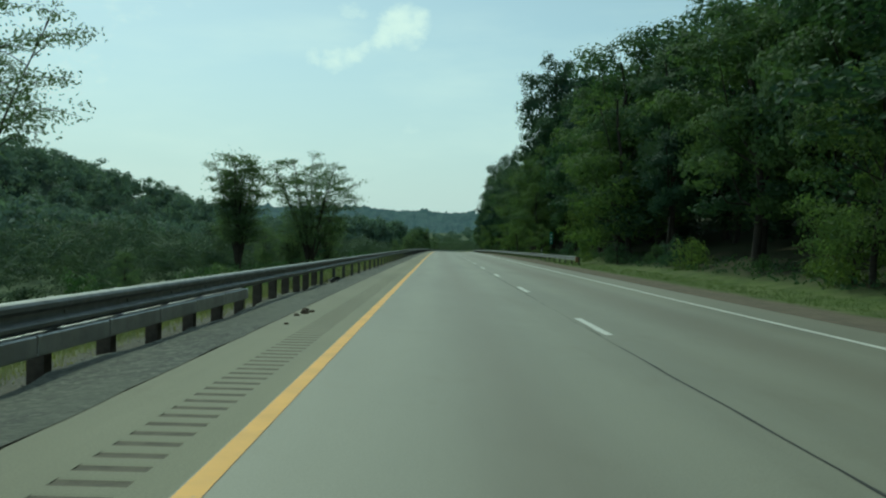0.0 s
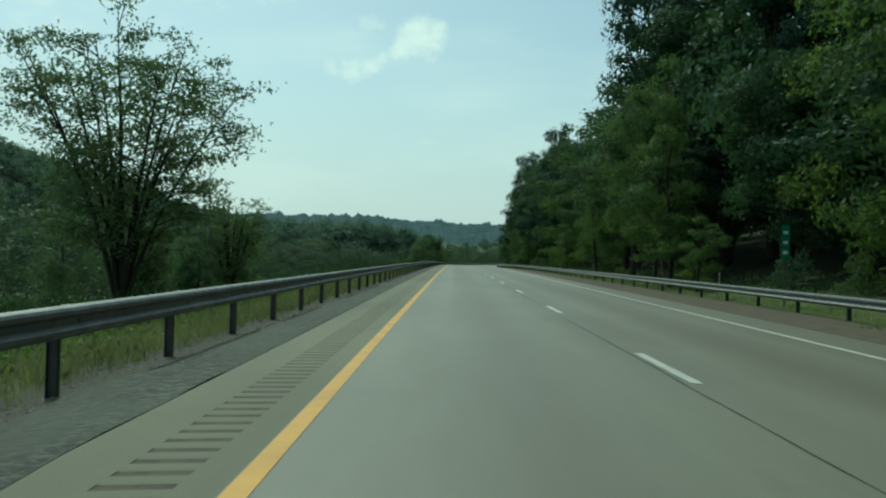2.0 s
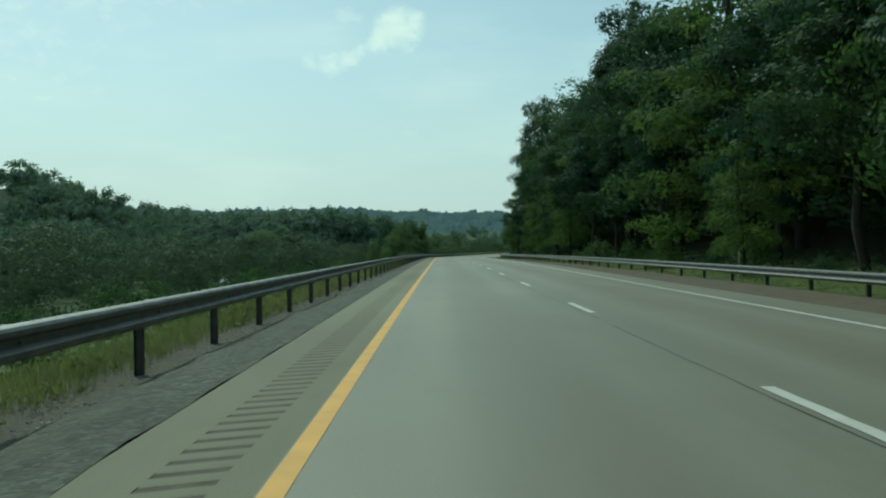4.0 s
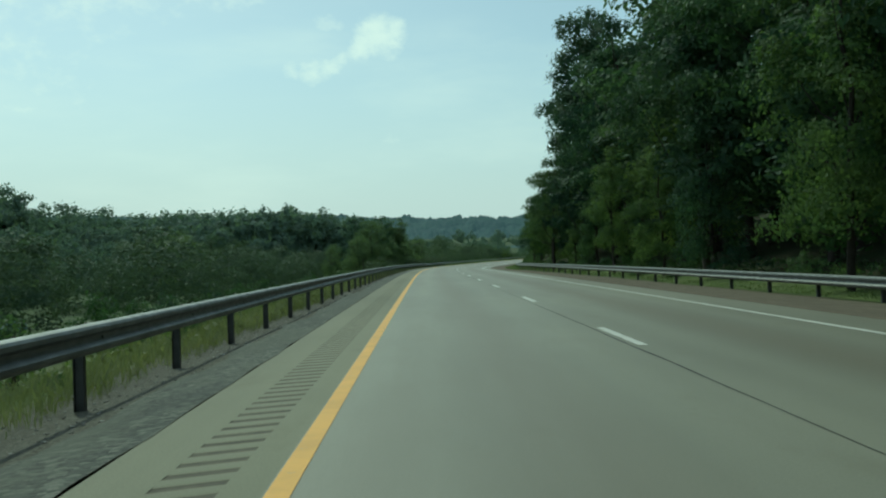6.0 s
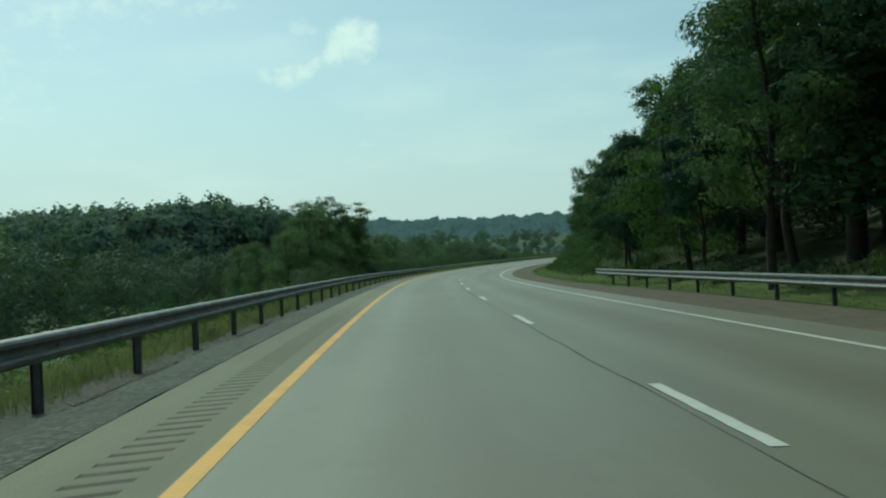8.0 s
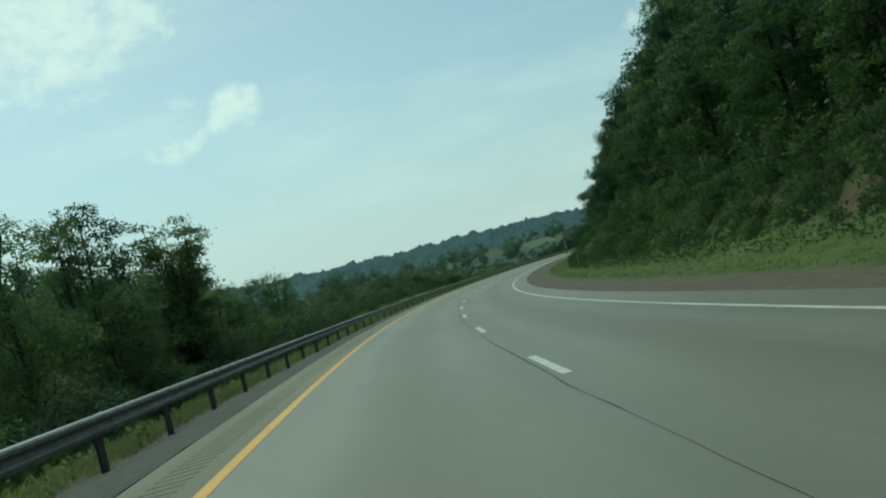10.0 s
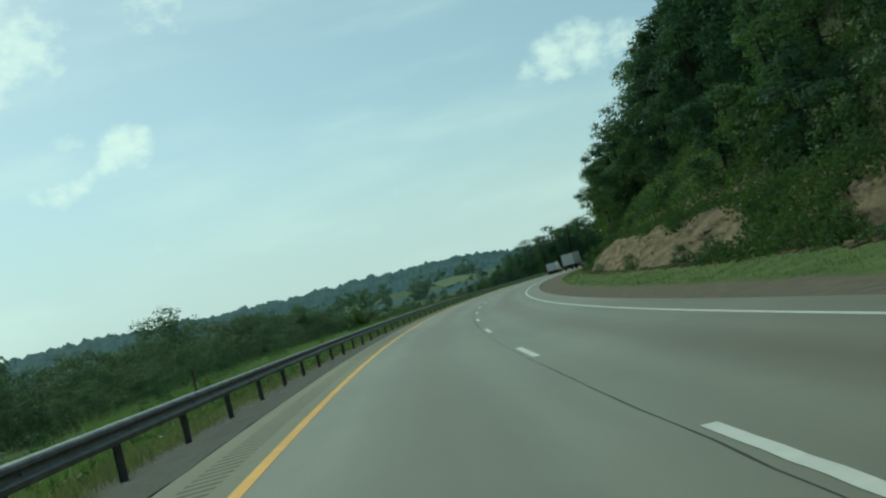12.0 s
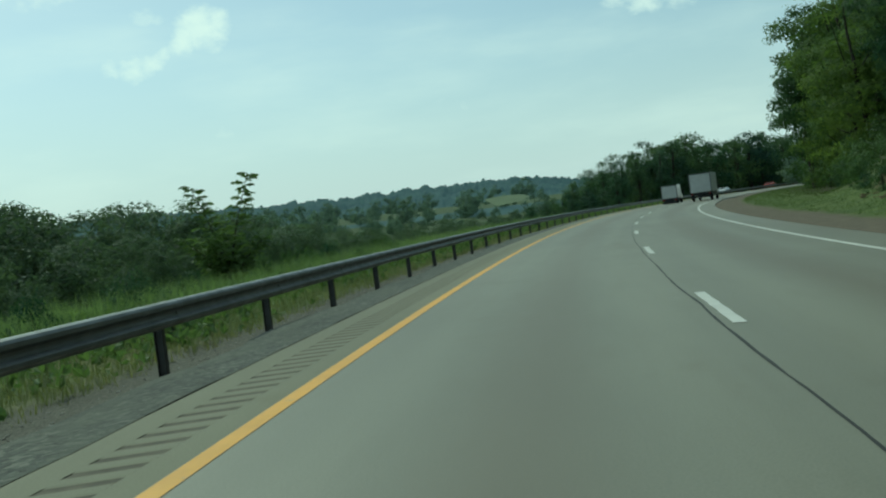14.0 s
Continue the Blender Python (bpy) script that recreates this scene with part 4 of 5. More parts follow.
def open_tree(seed, h, spread, stems, mat, size, count, low=0.25):
    """A loose roadside tree: several stems, branching limbs, leaves in sprays with sky between."""
    rng = np.random.default_rng(seed)
    wood, tips = [], []
    for i in range(stems):
        a = 2 * np.pi * (i + rng.uniform(-0.25, 0.25)) / stems
        reach = spread * rng.uniform(0.15, 0.72)
        t = np.linspace(0, 1, 8)
        hh = h * rng.uniform(0.78, 1.0) * (1.0 - 0.22 * reach / spread)
        stem = np.stack([np.cos(a) * reach * t ** 1.5, np.sin(a) * reach * t ** 1.5, t * hh], 1) + np.cumsum(rng.normal(0, 0.05, (8, 3)), 0)
        stem[0] = (np.cos(a) * 0.12, np.sin(a) * 0.12, -0.4)
        wood.append(tube(stem, 0.11 * (1.05 - t) + 0.012, 6))
        tips.append(stem[-1])
        for u in (0.72, 0.84, 0.93):
            tips.append(np.array([np.interp(u, t, stem[:, q]) for q in range(3)]))
        for j in range(15):
            u = low + (0.98 - low) * (j + rng.random()) / 15
            b = np.array([np.interp(u, t, stem[:, q]) for q in range(3)])
            az = a + rng.normal(0, 1.5)
            ln = spread * rng.uniform(0.25, 0.5) * (1.25 - 0.75 * u)
            e = b + np.array([np.cos(az) * ln, np.sin(az) * ln, ln * rng.uniform(0.0, 0.6)])
            m = (b + e) / 2 + np.array([0, 0, 0.14 * ln])
            wood.append(tube([b, m, e], [0.03, 0.02, 0.007], 4))
            for q in range(4):
                w = rng.uniform(0.25, 1.0)
                g = b + (e - b) * w + np.array([0, 0, 0.1 * ln])
                az2 = az + rng.normal(0, 1.0)
                l2 = ln * rng.uniform(0.25, 0.45)
                g2 = g + np.array([np.cos(az2) * l2, np.sin(az2) * l2, l2 * rng.uniform(-0.3, 0.35)])
                wood.append(tube([g, (g + g2) / 2 + (0, 0, 0.04), g2], [0.013, 0.009, 0.004], 3))
                tips.append(g2)
                tips.append(g + (g2 - g) * 0.5)
            tips.append(e)
    tips = np.array(tips)
    which = rng.integers(0, len(tips), count)
    pts = tips[which] + rng.normal(0, 1, (count, 3)) * np.array([0.34, 0.34, 0.13])
    out = rng.normal(0, 1, (count, 3)) * np.array([1, 1, 0.3]) + np.array([0, 0, -0.25])
    v, f = leaves_at(pts, out, size, rng, 3, 0.5, 0.46)
    tv, tf = join(wood)
    return quads("trunk", tv, tf, BARK, None, True), quads("crown", v, f, mat)


# loose trees behind the left guardrail
put_tree(open_tree(51, 14.4, 4.2, 12, LEAF_O, 0.15, 14000, 0.38), spot(81.6, -17.0, -0.2), "multi-stemmed airy roadside tree with fine leaves")
put_tree(open_tree(58, 15.0, 7.6, 13, LEAF_O, 0.15, 16500, 0.28), spot(102, -13.3, -0.2), "spreading airy roadside tree with drooping leaf sprays")
put_tree(open_tree(53, 18.0, 9.0, 7, LEAF_O, 0.14, 9500, 0.55), spot(36, -19.6, -0.2), "tall airy roadside tree with thin branches")
put_tree(open_tree(60, 14.4, 4.7, 16, LEAF_O, 0.17, 19000, 0.1), spot(391.5, -15.0, -0.2), "dense feathery tree with many upright stems")
put_tree(open_tree(61, 9.8, 2.9, 7, LEAF_O, 0.15, 3000, 0.3), spot(421, -16.5, -0.2), "thin feathery sapling above the hedge")
for k, s, n, z, w in ((0, 352, -46, 11.0, 1.7), (2, 361, -51, 12.0, 1.7), (1, 371, -47, 11.6, 1.5), (0, 333, -43, 9.6, 1.6)):
    stand([ROUND[k]], s, n, z, rng, "broad rounded tree in the valley below the road", "valley trees", w)
for seed, s, n, z in ((62, 127, -14.5, 8.6), (63, 134, -16.5, 8.0), (64, 117, -17.5, 7.6)):
    put_tree(open_tree(seed, z, 3.4, 8, LEAF_O, 0.16, 5500, 0.08), spot(s, n, -0.2), "loose pale green thicket tree beside the guardrail", "valley trees")
for s, n, z, w in ((379, -25, 9.0, 1.0), (391, -24, 13.5, 1.1), (404, -16, 9.3, 1.2), (409, -20, 10.4, 1.3), (414, -16.5, 9.0, 1.2), (428, -19, 6.0, 1.1),
                   (360, -21, 8, 0.9), (120, -15, 5.8, 1.0), (128, -18, 6.5, 1.0), (112, -20, 7.0, 1.0), (60, -20, 4.2, 1.2), (48, -17, 3.0, 1.2)):
    stand(ROUND, s, n, z, rng, "leafy tree on the slope below the guardrail", "valley trees", w)


for k, s, n, z, w in ((0, 369.5, -15.5, 12.8, 1.1), (1, 379, -15.2, 14.0, 0.95), (2, 386, -16.5, 11.0, 1.3), (1, 385, -20, 12.2, 1.0), (0, 397, -14.5, 8.0, 1.5), (2, 374, -13.0, 8.0, 1.3), (2, 403, -15, 7.2, 1.3), (2, 381, -19.0, 10.2, 1.1), (0, 373, -19.0, 10.0, 1.1), (1, 388, -18.5, 9.4, 1.2), (2, 366, -17, 9.6, 1.1), (0, 376.5, -15.5, 13.0, 0.85)):
    stand([ROUND[k]], s, n, z, rng, "dense rounded tree beside the guardrail of the bend", "bend trees", w)


def bare_tree(seed, h):
    rng = np.random.default_rng(seed)
    t = np.linspace(0, 1, 7)
    st = np.stack([0.1 * np.sin(3 * t), 0.08 * np.cos(4 * t), t * h], 1)
    out = [tube(st, 0.07 * (1.05 - t) + 0.008, 6)]
    for _ in range(22):
        u = rng.uniform(0.3, 0.95)
        b = np.array([np.interp(u, t, st[:, q]) for q in range(3)])
        a, ln = rng.uniform(0, 6.28), h * 0.3 * (1.1 - u)
        e = b + np.array([np.cos(a) * ln * 0.6, np.sin(a) * ln * 0.6, ln])
        out.append(tube([b, (b + e) / 2 + (0, 0, -0.05), e], [0.02, 0.013, 0.004], 4))
    return quads("dead_tree", *join(out), DEADWOOD, None, True)


tagged(new("dead_tree", bare_tree(5, 10.2)), "bare grey dead tree among green bushes", "tree").matrix_basis = spot(121, -14.6, -0.3)

rows = []
for k in range(76):
    s = 24 + k * 5.3 + rng.uniform(-2, 2)
    n = -20 - 33 * ((k * 0.618) % 1.0)
    if s > 345 and n > -30:
        n -= 14
    rows.append((s, n, (rng.uniform(5.4, 8.4) + (1.2 if n < -36 else 0)) * (0.55 + 0.45 * float(smooth(s, 60, 110))), rng.uniform(1.15, 1.6)))
thicket("valley_trees", "rounded green trees crowding the valley below the road", rows, MID, LEAF_M, 18)
for k in range(17):
    stand(BUSH, 350 + k * 3.0, -11.5 + 2.5 * math.sin(k * 2.1), 1.8 + 1.2 * ((k * 0.618) % 1.0), rng, "dense green bush under the trees of the bend", "slope bushes", name="bush")
rows = []
s = 34.0
while s < 405:
    stand(BUSH, s + rng.uniform(-1.5, 1.5), -8.5 + rng.uniform(-1.6, 1.6), rng.uniform(0.9, 1.9), rng, "green bush on the slope behind the guardrail", "slope bushes", name="bush")
    for n0 in (-12.5, -16.5):
        rows.append((s + rng.uniform(-1.5, 1.5), n0 + rng.uniform(-1.6, 1.6), rng.uniform(1.0, 2.0) + (0.9 if n0 < -16 else 0), 1.0))
    s += rng.uniform(7, 11)
thicket("bend_thicket", "dense bushes filling the slope under the trees of the bend",
        [(350 + 2.7 * k + rng.uniform(-1, 1), -10.6 - 3.4 * ((k * 0.618) % 1.0), rng.uniform(2.6, 4.6), rng.uniform(1.0, 1.3)) for k in range(27)], MID, LEAF_M, 22)
thicket("slope_thicket", "green bushes grown together down the valley slope", rows, BUSH, LEAF_C, 20)
rows = []
s = 424.0
while s < 655:
    low = float(np.interp(s, [424, 450, 472, 488, 497, 506, 528, 548, 570, 655], [0.85, 0.85, 0.85, 0.93, 1.02, 1.3, 1.24, 0.75, 0.5, 0.45]))
    for n0, h0 in ((-17, 3.0 * float(smooth(s, 482, 500)) + 0.3), (-20, 5.0), (-22.5, 6.0 * float(smooth(s, 490, 502))), (-25, 6.9), (-32, 8.6)):
        rows.append((s + rng.uniform(-1.5, 1.5), n0 - 6 * float(smooth(s, 485, 515)) + rng.uniform(-1.6, 1.6), h0 * 0.84 * low * rng.uniform(0.7, 1.12), rng.uniform(1.2, 1.6)))
    s += rng.uniform(4.2, 5.8)
thicket("scrub", "dark scrubby thicket of small trees along the valley rim", rows, SCRUB, LEAF_S, 19)
s = 8.0
while s < 570:
    stand(BUSH, s, -4.6 - 2.2 * rng.random(), rng.uniform(0.35, 0.85), rng, "low clump of leafy weeds beside the guardrail", "roadside weeds", name="bush")
    s += rng.uniform(5, 13) if s < 425 else rng.uniform(4, 9)
s = 418.0
while s < 600:
    stand(BUSH, s, -15.0 + rng.uniform(-2.0, 1.5), rng.uniform(0.6, 1.3), rng, "scrubby green bush behind the outer guardrail", "scrub bushes", name="bush")
    s += rng.uniform(8, 14)


rows = []
for k in range(420):
    s = 326 + k * 0.76 + rng.uniform(-1, 1)
    n = 15.0 + (k % 4) * 2.6 + rng.uniform(-0.6, 1.4)
    if 412 < s < 510 and n < 17.6:
        if k % 3:
            continue
        n += 2.6
    n += float(bank_shift(s))
    if 436 < s < 516 and n < 24 and k % 5:
        continue
    rows.append((s, n, rng.uniform(0.6, 1.4) if s < 412 and n < 17 else rng.uniform(0.9, 2.0), rng.uniform(0.9, 1.4)))
thicket("bank_shrubs", "tangled green shrubs and vines on the steep bank", rows, SHRUB, LEAF_K, 21)


def far_crown(seed, cards, size):
    rng = np.random.default_rng(seed)
    c, sz = crown_lumps(1.0, 0.42, 0.1, 12, rng)
    pts, out = lump_points(c, sz, cards, rng)
    away = pts - np.array([0, 0, 0.5])
    out = out + 0.8 * away / (np.linalg.norm(away, axis=1)[:, None] + 1e-9)
    return leaves_at(pts, out, size, rng, 1, 0.7, 0.8, True, 0.16)


FAR = [far_crown(q, 760, 0.066) for q in range(61, 65)]
FULL = [far_crown(q, 1050, 0.06) for q in range(66, 70)]


def woods(name, label, spots, mat, seed, crowns=FAR):
    """Many far crowns as one mesh; spots: places with heights."""
    rng = np.random.default_rng(seed)
    pieces = []
    for p, h in spots:
        v, f = crowns[int(rng.integers(4))]
        a = rng.uniform(0, 6.28)
        r = np.array([[math.cos(a), -math.sin(a), 0], [math.sin(a), math.cos(a), 0], [0, 0, 1]])
        k = h * np.array([rng.uniform(0.9, 1.3)] * 2 + [1.0])
        pieces.append(((v @ r.T) * k + p, f))
    tagged(new(name, quads(name, *join(pieces), mat)), label, "woods", kind="stuff")


def inside(p, edge):
    """Whether a place lies on the valley side of the line where the high woods end."""
    return p[0] < edge - 0.275 * (p[1] - 413)


spots = []
for k in range(300):
    s, n = rng.uniform(405, 560), rng.uniform(-125, -58)
    top = float(np.interp(s, [405, 432, 465, 503, 531, 560], [10, 15, 18, 18.5, 15, 11])) * rng.uniform(0.85, 1.03)
    top -= 2.6 * float(smooth(n, -80, -72) * smooth(s, 462, 474))
    p = place(s, n)
    if inside(p, 9):
        spots.append((p, max(5.0, float(np.interp(s, GS, ROAD_Z)) + top - p[2])))
woods("grove", "tall dense grove in the valley beside the bend", spots, LEAF_HAZE, 8, FULL)
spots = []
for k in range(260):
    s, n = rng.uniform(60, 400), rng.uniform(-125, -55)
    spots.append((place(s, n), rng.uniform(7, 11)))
woods("valley_woods", "dense green woods filling the valley", spots, LEAF_HAZE, 9)
spots = []
for k in range(110):
    s, n = rng.uniform(-20, 320), 25.5 + 40 * rng.random() ** 2
    spots.append((place(s, n), rng.uniform(10, 14)))
woods("hill_woods", "unbroken dark woods on the hill behind the forest edge", spots, LEAF_B, 10)
# ---- wooded ridges ----
def ridge(name, label, spine, depth, mat, seed, cards):
    """A long wooded hill: a sheet of land under many crowns. spine: x, y and height of the tree tops along it."""
    rng = np.random.default_rng(seed)
    sp = np.asarray(spine, float)
    run = np.concatenate([[0], np.cumsum(np.hypot(*np.diff(sp[:, :2], axis=0).T))])
    u, w = np.meshgrid(np.linspace(0, run[-1], 70), np.linspace(-1.2, 1.2, 19), indexing="ij")
    x, y, z = (np.interp(u, run, sp[:, q]) for q in range(3))
    dx, dy = (np.interp(u + 5, run, sp[:, q]) - np.interp(u - 5, run, sp[:, q]) for q in (0, 1))
    ln = np.hypot(dx, dy) + 1e-6
    v = np.stack([x - dy / ln * w * depth, y + dx / ln * w * depth, (z - 11) * (1 - np.abs(w) ** 1.6) - 2.0 + rng.normal(0, 0.4, u.shape)], -1)
    tagged(new("hillside", quads("hillside", v, grid_faces(70, 19), HILLSIDE, None, True)), "wooded hillside land under the trees", "hill", kind="structure")
    out = []
    for _ in range(cards):
        u, w = rng.uniform(0, run[-1]), rng.uniform(-1, 0.12)
        x, y, z = (np.interp(u, run, sp[:, q]) for q in range(3))
        dx, dy = (np.interp(u + 5, run, sp[:, q]) - np.interp(u - 5, run, sp[:, q]) for q in (0, 1))
        ln = math.hypot(dx, dy) + 1e-6
        px, py = x - dy / ln * w * depth, y + dx / ln * w * depth
        fall = (1 - abs(w) ** 1.6)
        h = rng.uniform(9, 14)
        out.append((np.array([px, py, (z - 11) * fall - 3]), h))
    woods(name, label, out, mat, seed)


def off_road(rows):
    return [(*place(s, n)[:2], z) for s, n, z in rows]


ridge("ridge_woods", "wooded hillside to the side of the valley", off_road([(150, -190, 46), (230, -175, 46), (308, -160, 42), (388, -155, 36), (412, -150, 28), (440, -150, 24), (470, -150, 20), (506, -150, 16), (560, -170, 12), (620, -190, 12)]), 55, LEAF_HAZE, 15, 430)


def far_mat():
    """The distant backdrop of wooded hills, with bluish haze painted in as emission."""
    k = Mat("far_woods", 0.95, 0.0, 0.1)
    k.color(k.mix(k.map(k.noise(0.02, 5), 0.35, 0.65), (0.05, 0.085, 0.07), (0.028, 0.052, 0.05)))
    # blue glow that stands in for the haze before the hills
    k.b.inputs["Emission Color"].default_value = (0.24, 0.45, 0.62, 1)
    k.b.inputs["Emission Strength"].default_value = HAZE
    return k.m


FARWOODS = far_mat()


def backdrop():
    """The far ridge: a wooded sheet on a wide arc, lumpy with crowns, behind a low rise."""
    az = np.radians(np.arange(-75, 62, 0.07))
    rng = np.random.default_rng(4)
    sm = lambda a, k: np.convolve(np.pad(a, k, mode="edge"), np.ones(2 * k + 1) / (2 * k + 1), "valid")
    base = np.interp(np.degrees(az), [-75, -40, -15, -6, -3, 0, 3, 6, 8, 11, 14, 17, 22, 30, 62], [150, 150, 112, 114, 106, 98, 95, 97, 101, 97, 90, 72, 62, 62, 80])
    roll = sm(rng.normal(0, 22, len(az)), 40)
    rs = np.concatenate([[660, 750, 900, 1300], np.arange(1750, 2600, 28.0), [2700, 3000]])
    rise = np.interp(rs, [660, 750, 1300, 1750], [-4, 6, 6, 0])
    fs = np.interp(rs, [1300, 1750, 2050, 2350, 2520, 2600, 2700, 3000], [0.0, 0.06, 0.36, 0.74, 0.94, 1.0, 0.98, 0.7])
    rows = []
    for r, f, up in zip(rs, fs, rise):
        z = (base + roll) * f + up
        if 1700 <= r < 2650:
            z = z + sm(rng.normal(0, 9.0, len(az)), 3) + sm(rng.normal(0, 3.0, len(az)), 1)
        rows.append(np.stack([40 + r * np.sin(az), 150 + r * np.cos(az), z], -1))
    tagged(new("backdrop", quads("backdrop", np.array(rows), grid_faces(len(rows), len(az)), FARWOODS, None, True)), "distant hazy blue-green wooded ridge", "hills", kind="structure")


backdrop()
# a pale hay field on the slope far ahead
FIELD = plain("hay_field", (0.125, 0.17, 0.085), 0.95, vary=0.3, scale=0.05)
u, w = np.meshgrid(np.linspace(0, 1, 16), np.linspace(0, 1, 8), indexing="ij")
v = np.stack([107 + 14 * u, 770 + 20 * w - 5 * u, 4.6 + 3.2 * w + 0.6 * np.sin(3 * u)], -1)
tagged(new("field", quads("field", v, grid_faces(16, 8), FIELD, None, True)), "pale green hay field on a distant slope", "field", kind="structure")
out = []
rng = np.random.default_rng(31)
for _ in range(200):
    x, y = rng.uniform(-40, 260), rng.uniform(640, 980)
    if 96 < x < 130 and 750 < y < 800:
        continue
    open_view = 40 < x < 135 and y < 765
    out.append((np.array([x, y, -2.0 + max(0.0, (y - 800) * 0.07)]), rng.uniform(4.0, 6.4) if open_view else rng.uniform(6, 12)))
woods("far_woods", "dark distant hedges and woods round the field", out, LEAF_HAZE, 32)
# ---- vehicles on the road ahead ----
TRUCK_WHITE = plain("truck_white", (0.66, 0.67, 0.66), 0.45, vary=0.12, scale=1.5)
DARK = plain("dark_rubber", (0.018, 0.018, 0.018), 0.8)
FRAME_DARK = plain("chassis", (0.03, 0.03, 0.032), 0.7)
REDLAMP = plain("tail_lamp", (0.35, 0.02, 0.015), 0.3)
GLASS = plain("dark_glass", (0.02, 0.025, 0.028), 0.08, spec=0.6)


def wheel(parent, x, y, r, w):
    bm = bmesh.new()
    bmesh.ops.create_cone(bm, cap_ends=True, segments=24, radius1=r, radius2=r, depth=w, matrix=pose(0, 0, 0, 0, 90, 0))
    bmesh.ops.bevel(bm, geom=[e for e in bm.edges if len(e.link_faces) == 2 and any(len(f.verts) > 4 for f in e.link_faces)], offset=0.05, segments=2, affect="EDGES")
    ty = part("wheel", bm, DARK, parent, "black rubber wheel", pose(x, y, r))
    bm = bmesh.new()
    bmesh.ops.create_cone(bm, cap_ends=True, segments=16, radius1=r * 0.55, radius2=r * 0.5, depth=w + 0.02, matrix=pose(0, 0, 0, 0, 90, 0))
    part("rim", bm, STEEL, ty)


def box_truck(name, label, m, w, box_len, floor, top, cab_h, wheel_r):
    """A truck with a closed box body, its tail at y = 0 and its nose towards +y."""
    tk = thing(name, label, "truck", m)
    h = w / 2
    part("cargo_box", box((-h, 0, floor), (h, box_len, top), 0.05), TRUCK_WHITE, tk, "white box body")
    bm = bmesh.new()
    for k in range(5):
        z0 = floor + 0.12 + k * (top - floor - 0.3) / 5
        add_box(bm, (-h + 0.12, -0.025, z0), (h - 0.12, -0.002, z0 + (top - floor - 0.3) / 5 - 0.025), 0.006)
    part("rear_door", bm, TRUCK_WHITE, tk, "white roll-up rear door")
    bm = bmesh.new()
    for lo, hi in (((-h, -0.03, floor), (-h + 0.1, -0.003, top)), ((h - 0.1, -0.03, floor), (h, -0.003, top)), ((-h + 0.1, -0.03, top - 0.13), (h - 0.1, -0.003, top))):
        add_box(bm, lo, hi)
    part("door_frame", bm, STEEL, tk)
    part("chassis", box((-0.45, 0.1, floor - 0.42), (0.45, box_len + 2.0, floor - 0.02)), FRAME_DARK, tk)
    part("bumper", box((-h + 0.08, -0.22, floor - 0.62), (h - 0.08, -0.05, floor - 0.42), 0.03), FRAME_DARK, tk, "dark rear bumper")
    part("skirt", box((-h + 0.05, 0.0, floor - 0.3), (h - 0.05, 0.15, floor - 0.003), 0.02), FRAME_DARK, tk)
    for x in (-h + 0.22, h - 0.22):
        part("tail_lamp", box((x - 0.1, -0.06, floor - 0.25), (x + 0.1, -0.003, floor - 0.12), 0.01), REDLAMP, tk, "red tail lamp")
    bm = bmesh.new()
    prof = [(box_len + 0.1, 0.55), (box_len + 0.1, cab_h), (box_len + 0.9, cab_h), (box_len + 1.35, cab_h * 0.62), (box_len + 2.2, cab_h * 0.52), (box_len + 2.3, 0.55)]
    for x in (-h * 0.9, h * 0.9):
        prof_v = [bm.verts.new((x, y, z)) for y, z in prof]
        bm.faces.new(prof_v)
    bm.verts.ensure_lookup_table()
    k = len(prof)
    for i in range(k):
        j = (i + 1) % k
        bm.faces.new((bm.verts[i], bm.verts[j], bm.verts[k + j], bm.verts[k + i]))
    bmesh.ops.recalc_face_normals(bm, faces=bm.faces)
    part("cab", bm, TRUCK_WHITE, tk, "white driver's cab")
    for y in (1.3, box_len + 1.3):
        for x in (-h + 0.2, h - 0.2):
            wheel(tk, x, y, wheel_r, 0.28)
    for x in (-h - 0.22, h + 0.06):
        part("mirror", box((x, box_len + 1.0, cab_h * 0.6), (x + 0.16, box_len + 1.1, cab_h * 0.6 + 0.4), 0.02), FRAME_DARK, tk)
    return tk


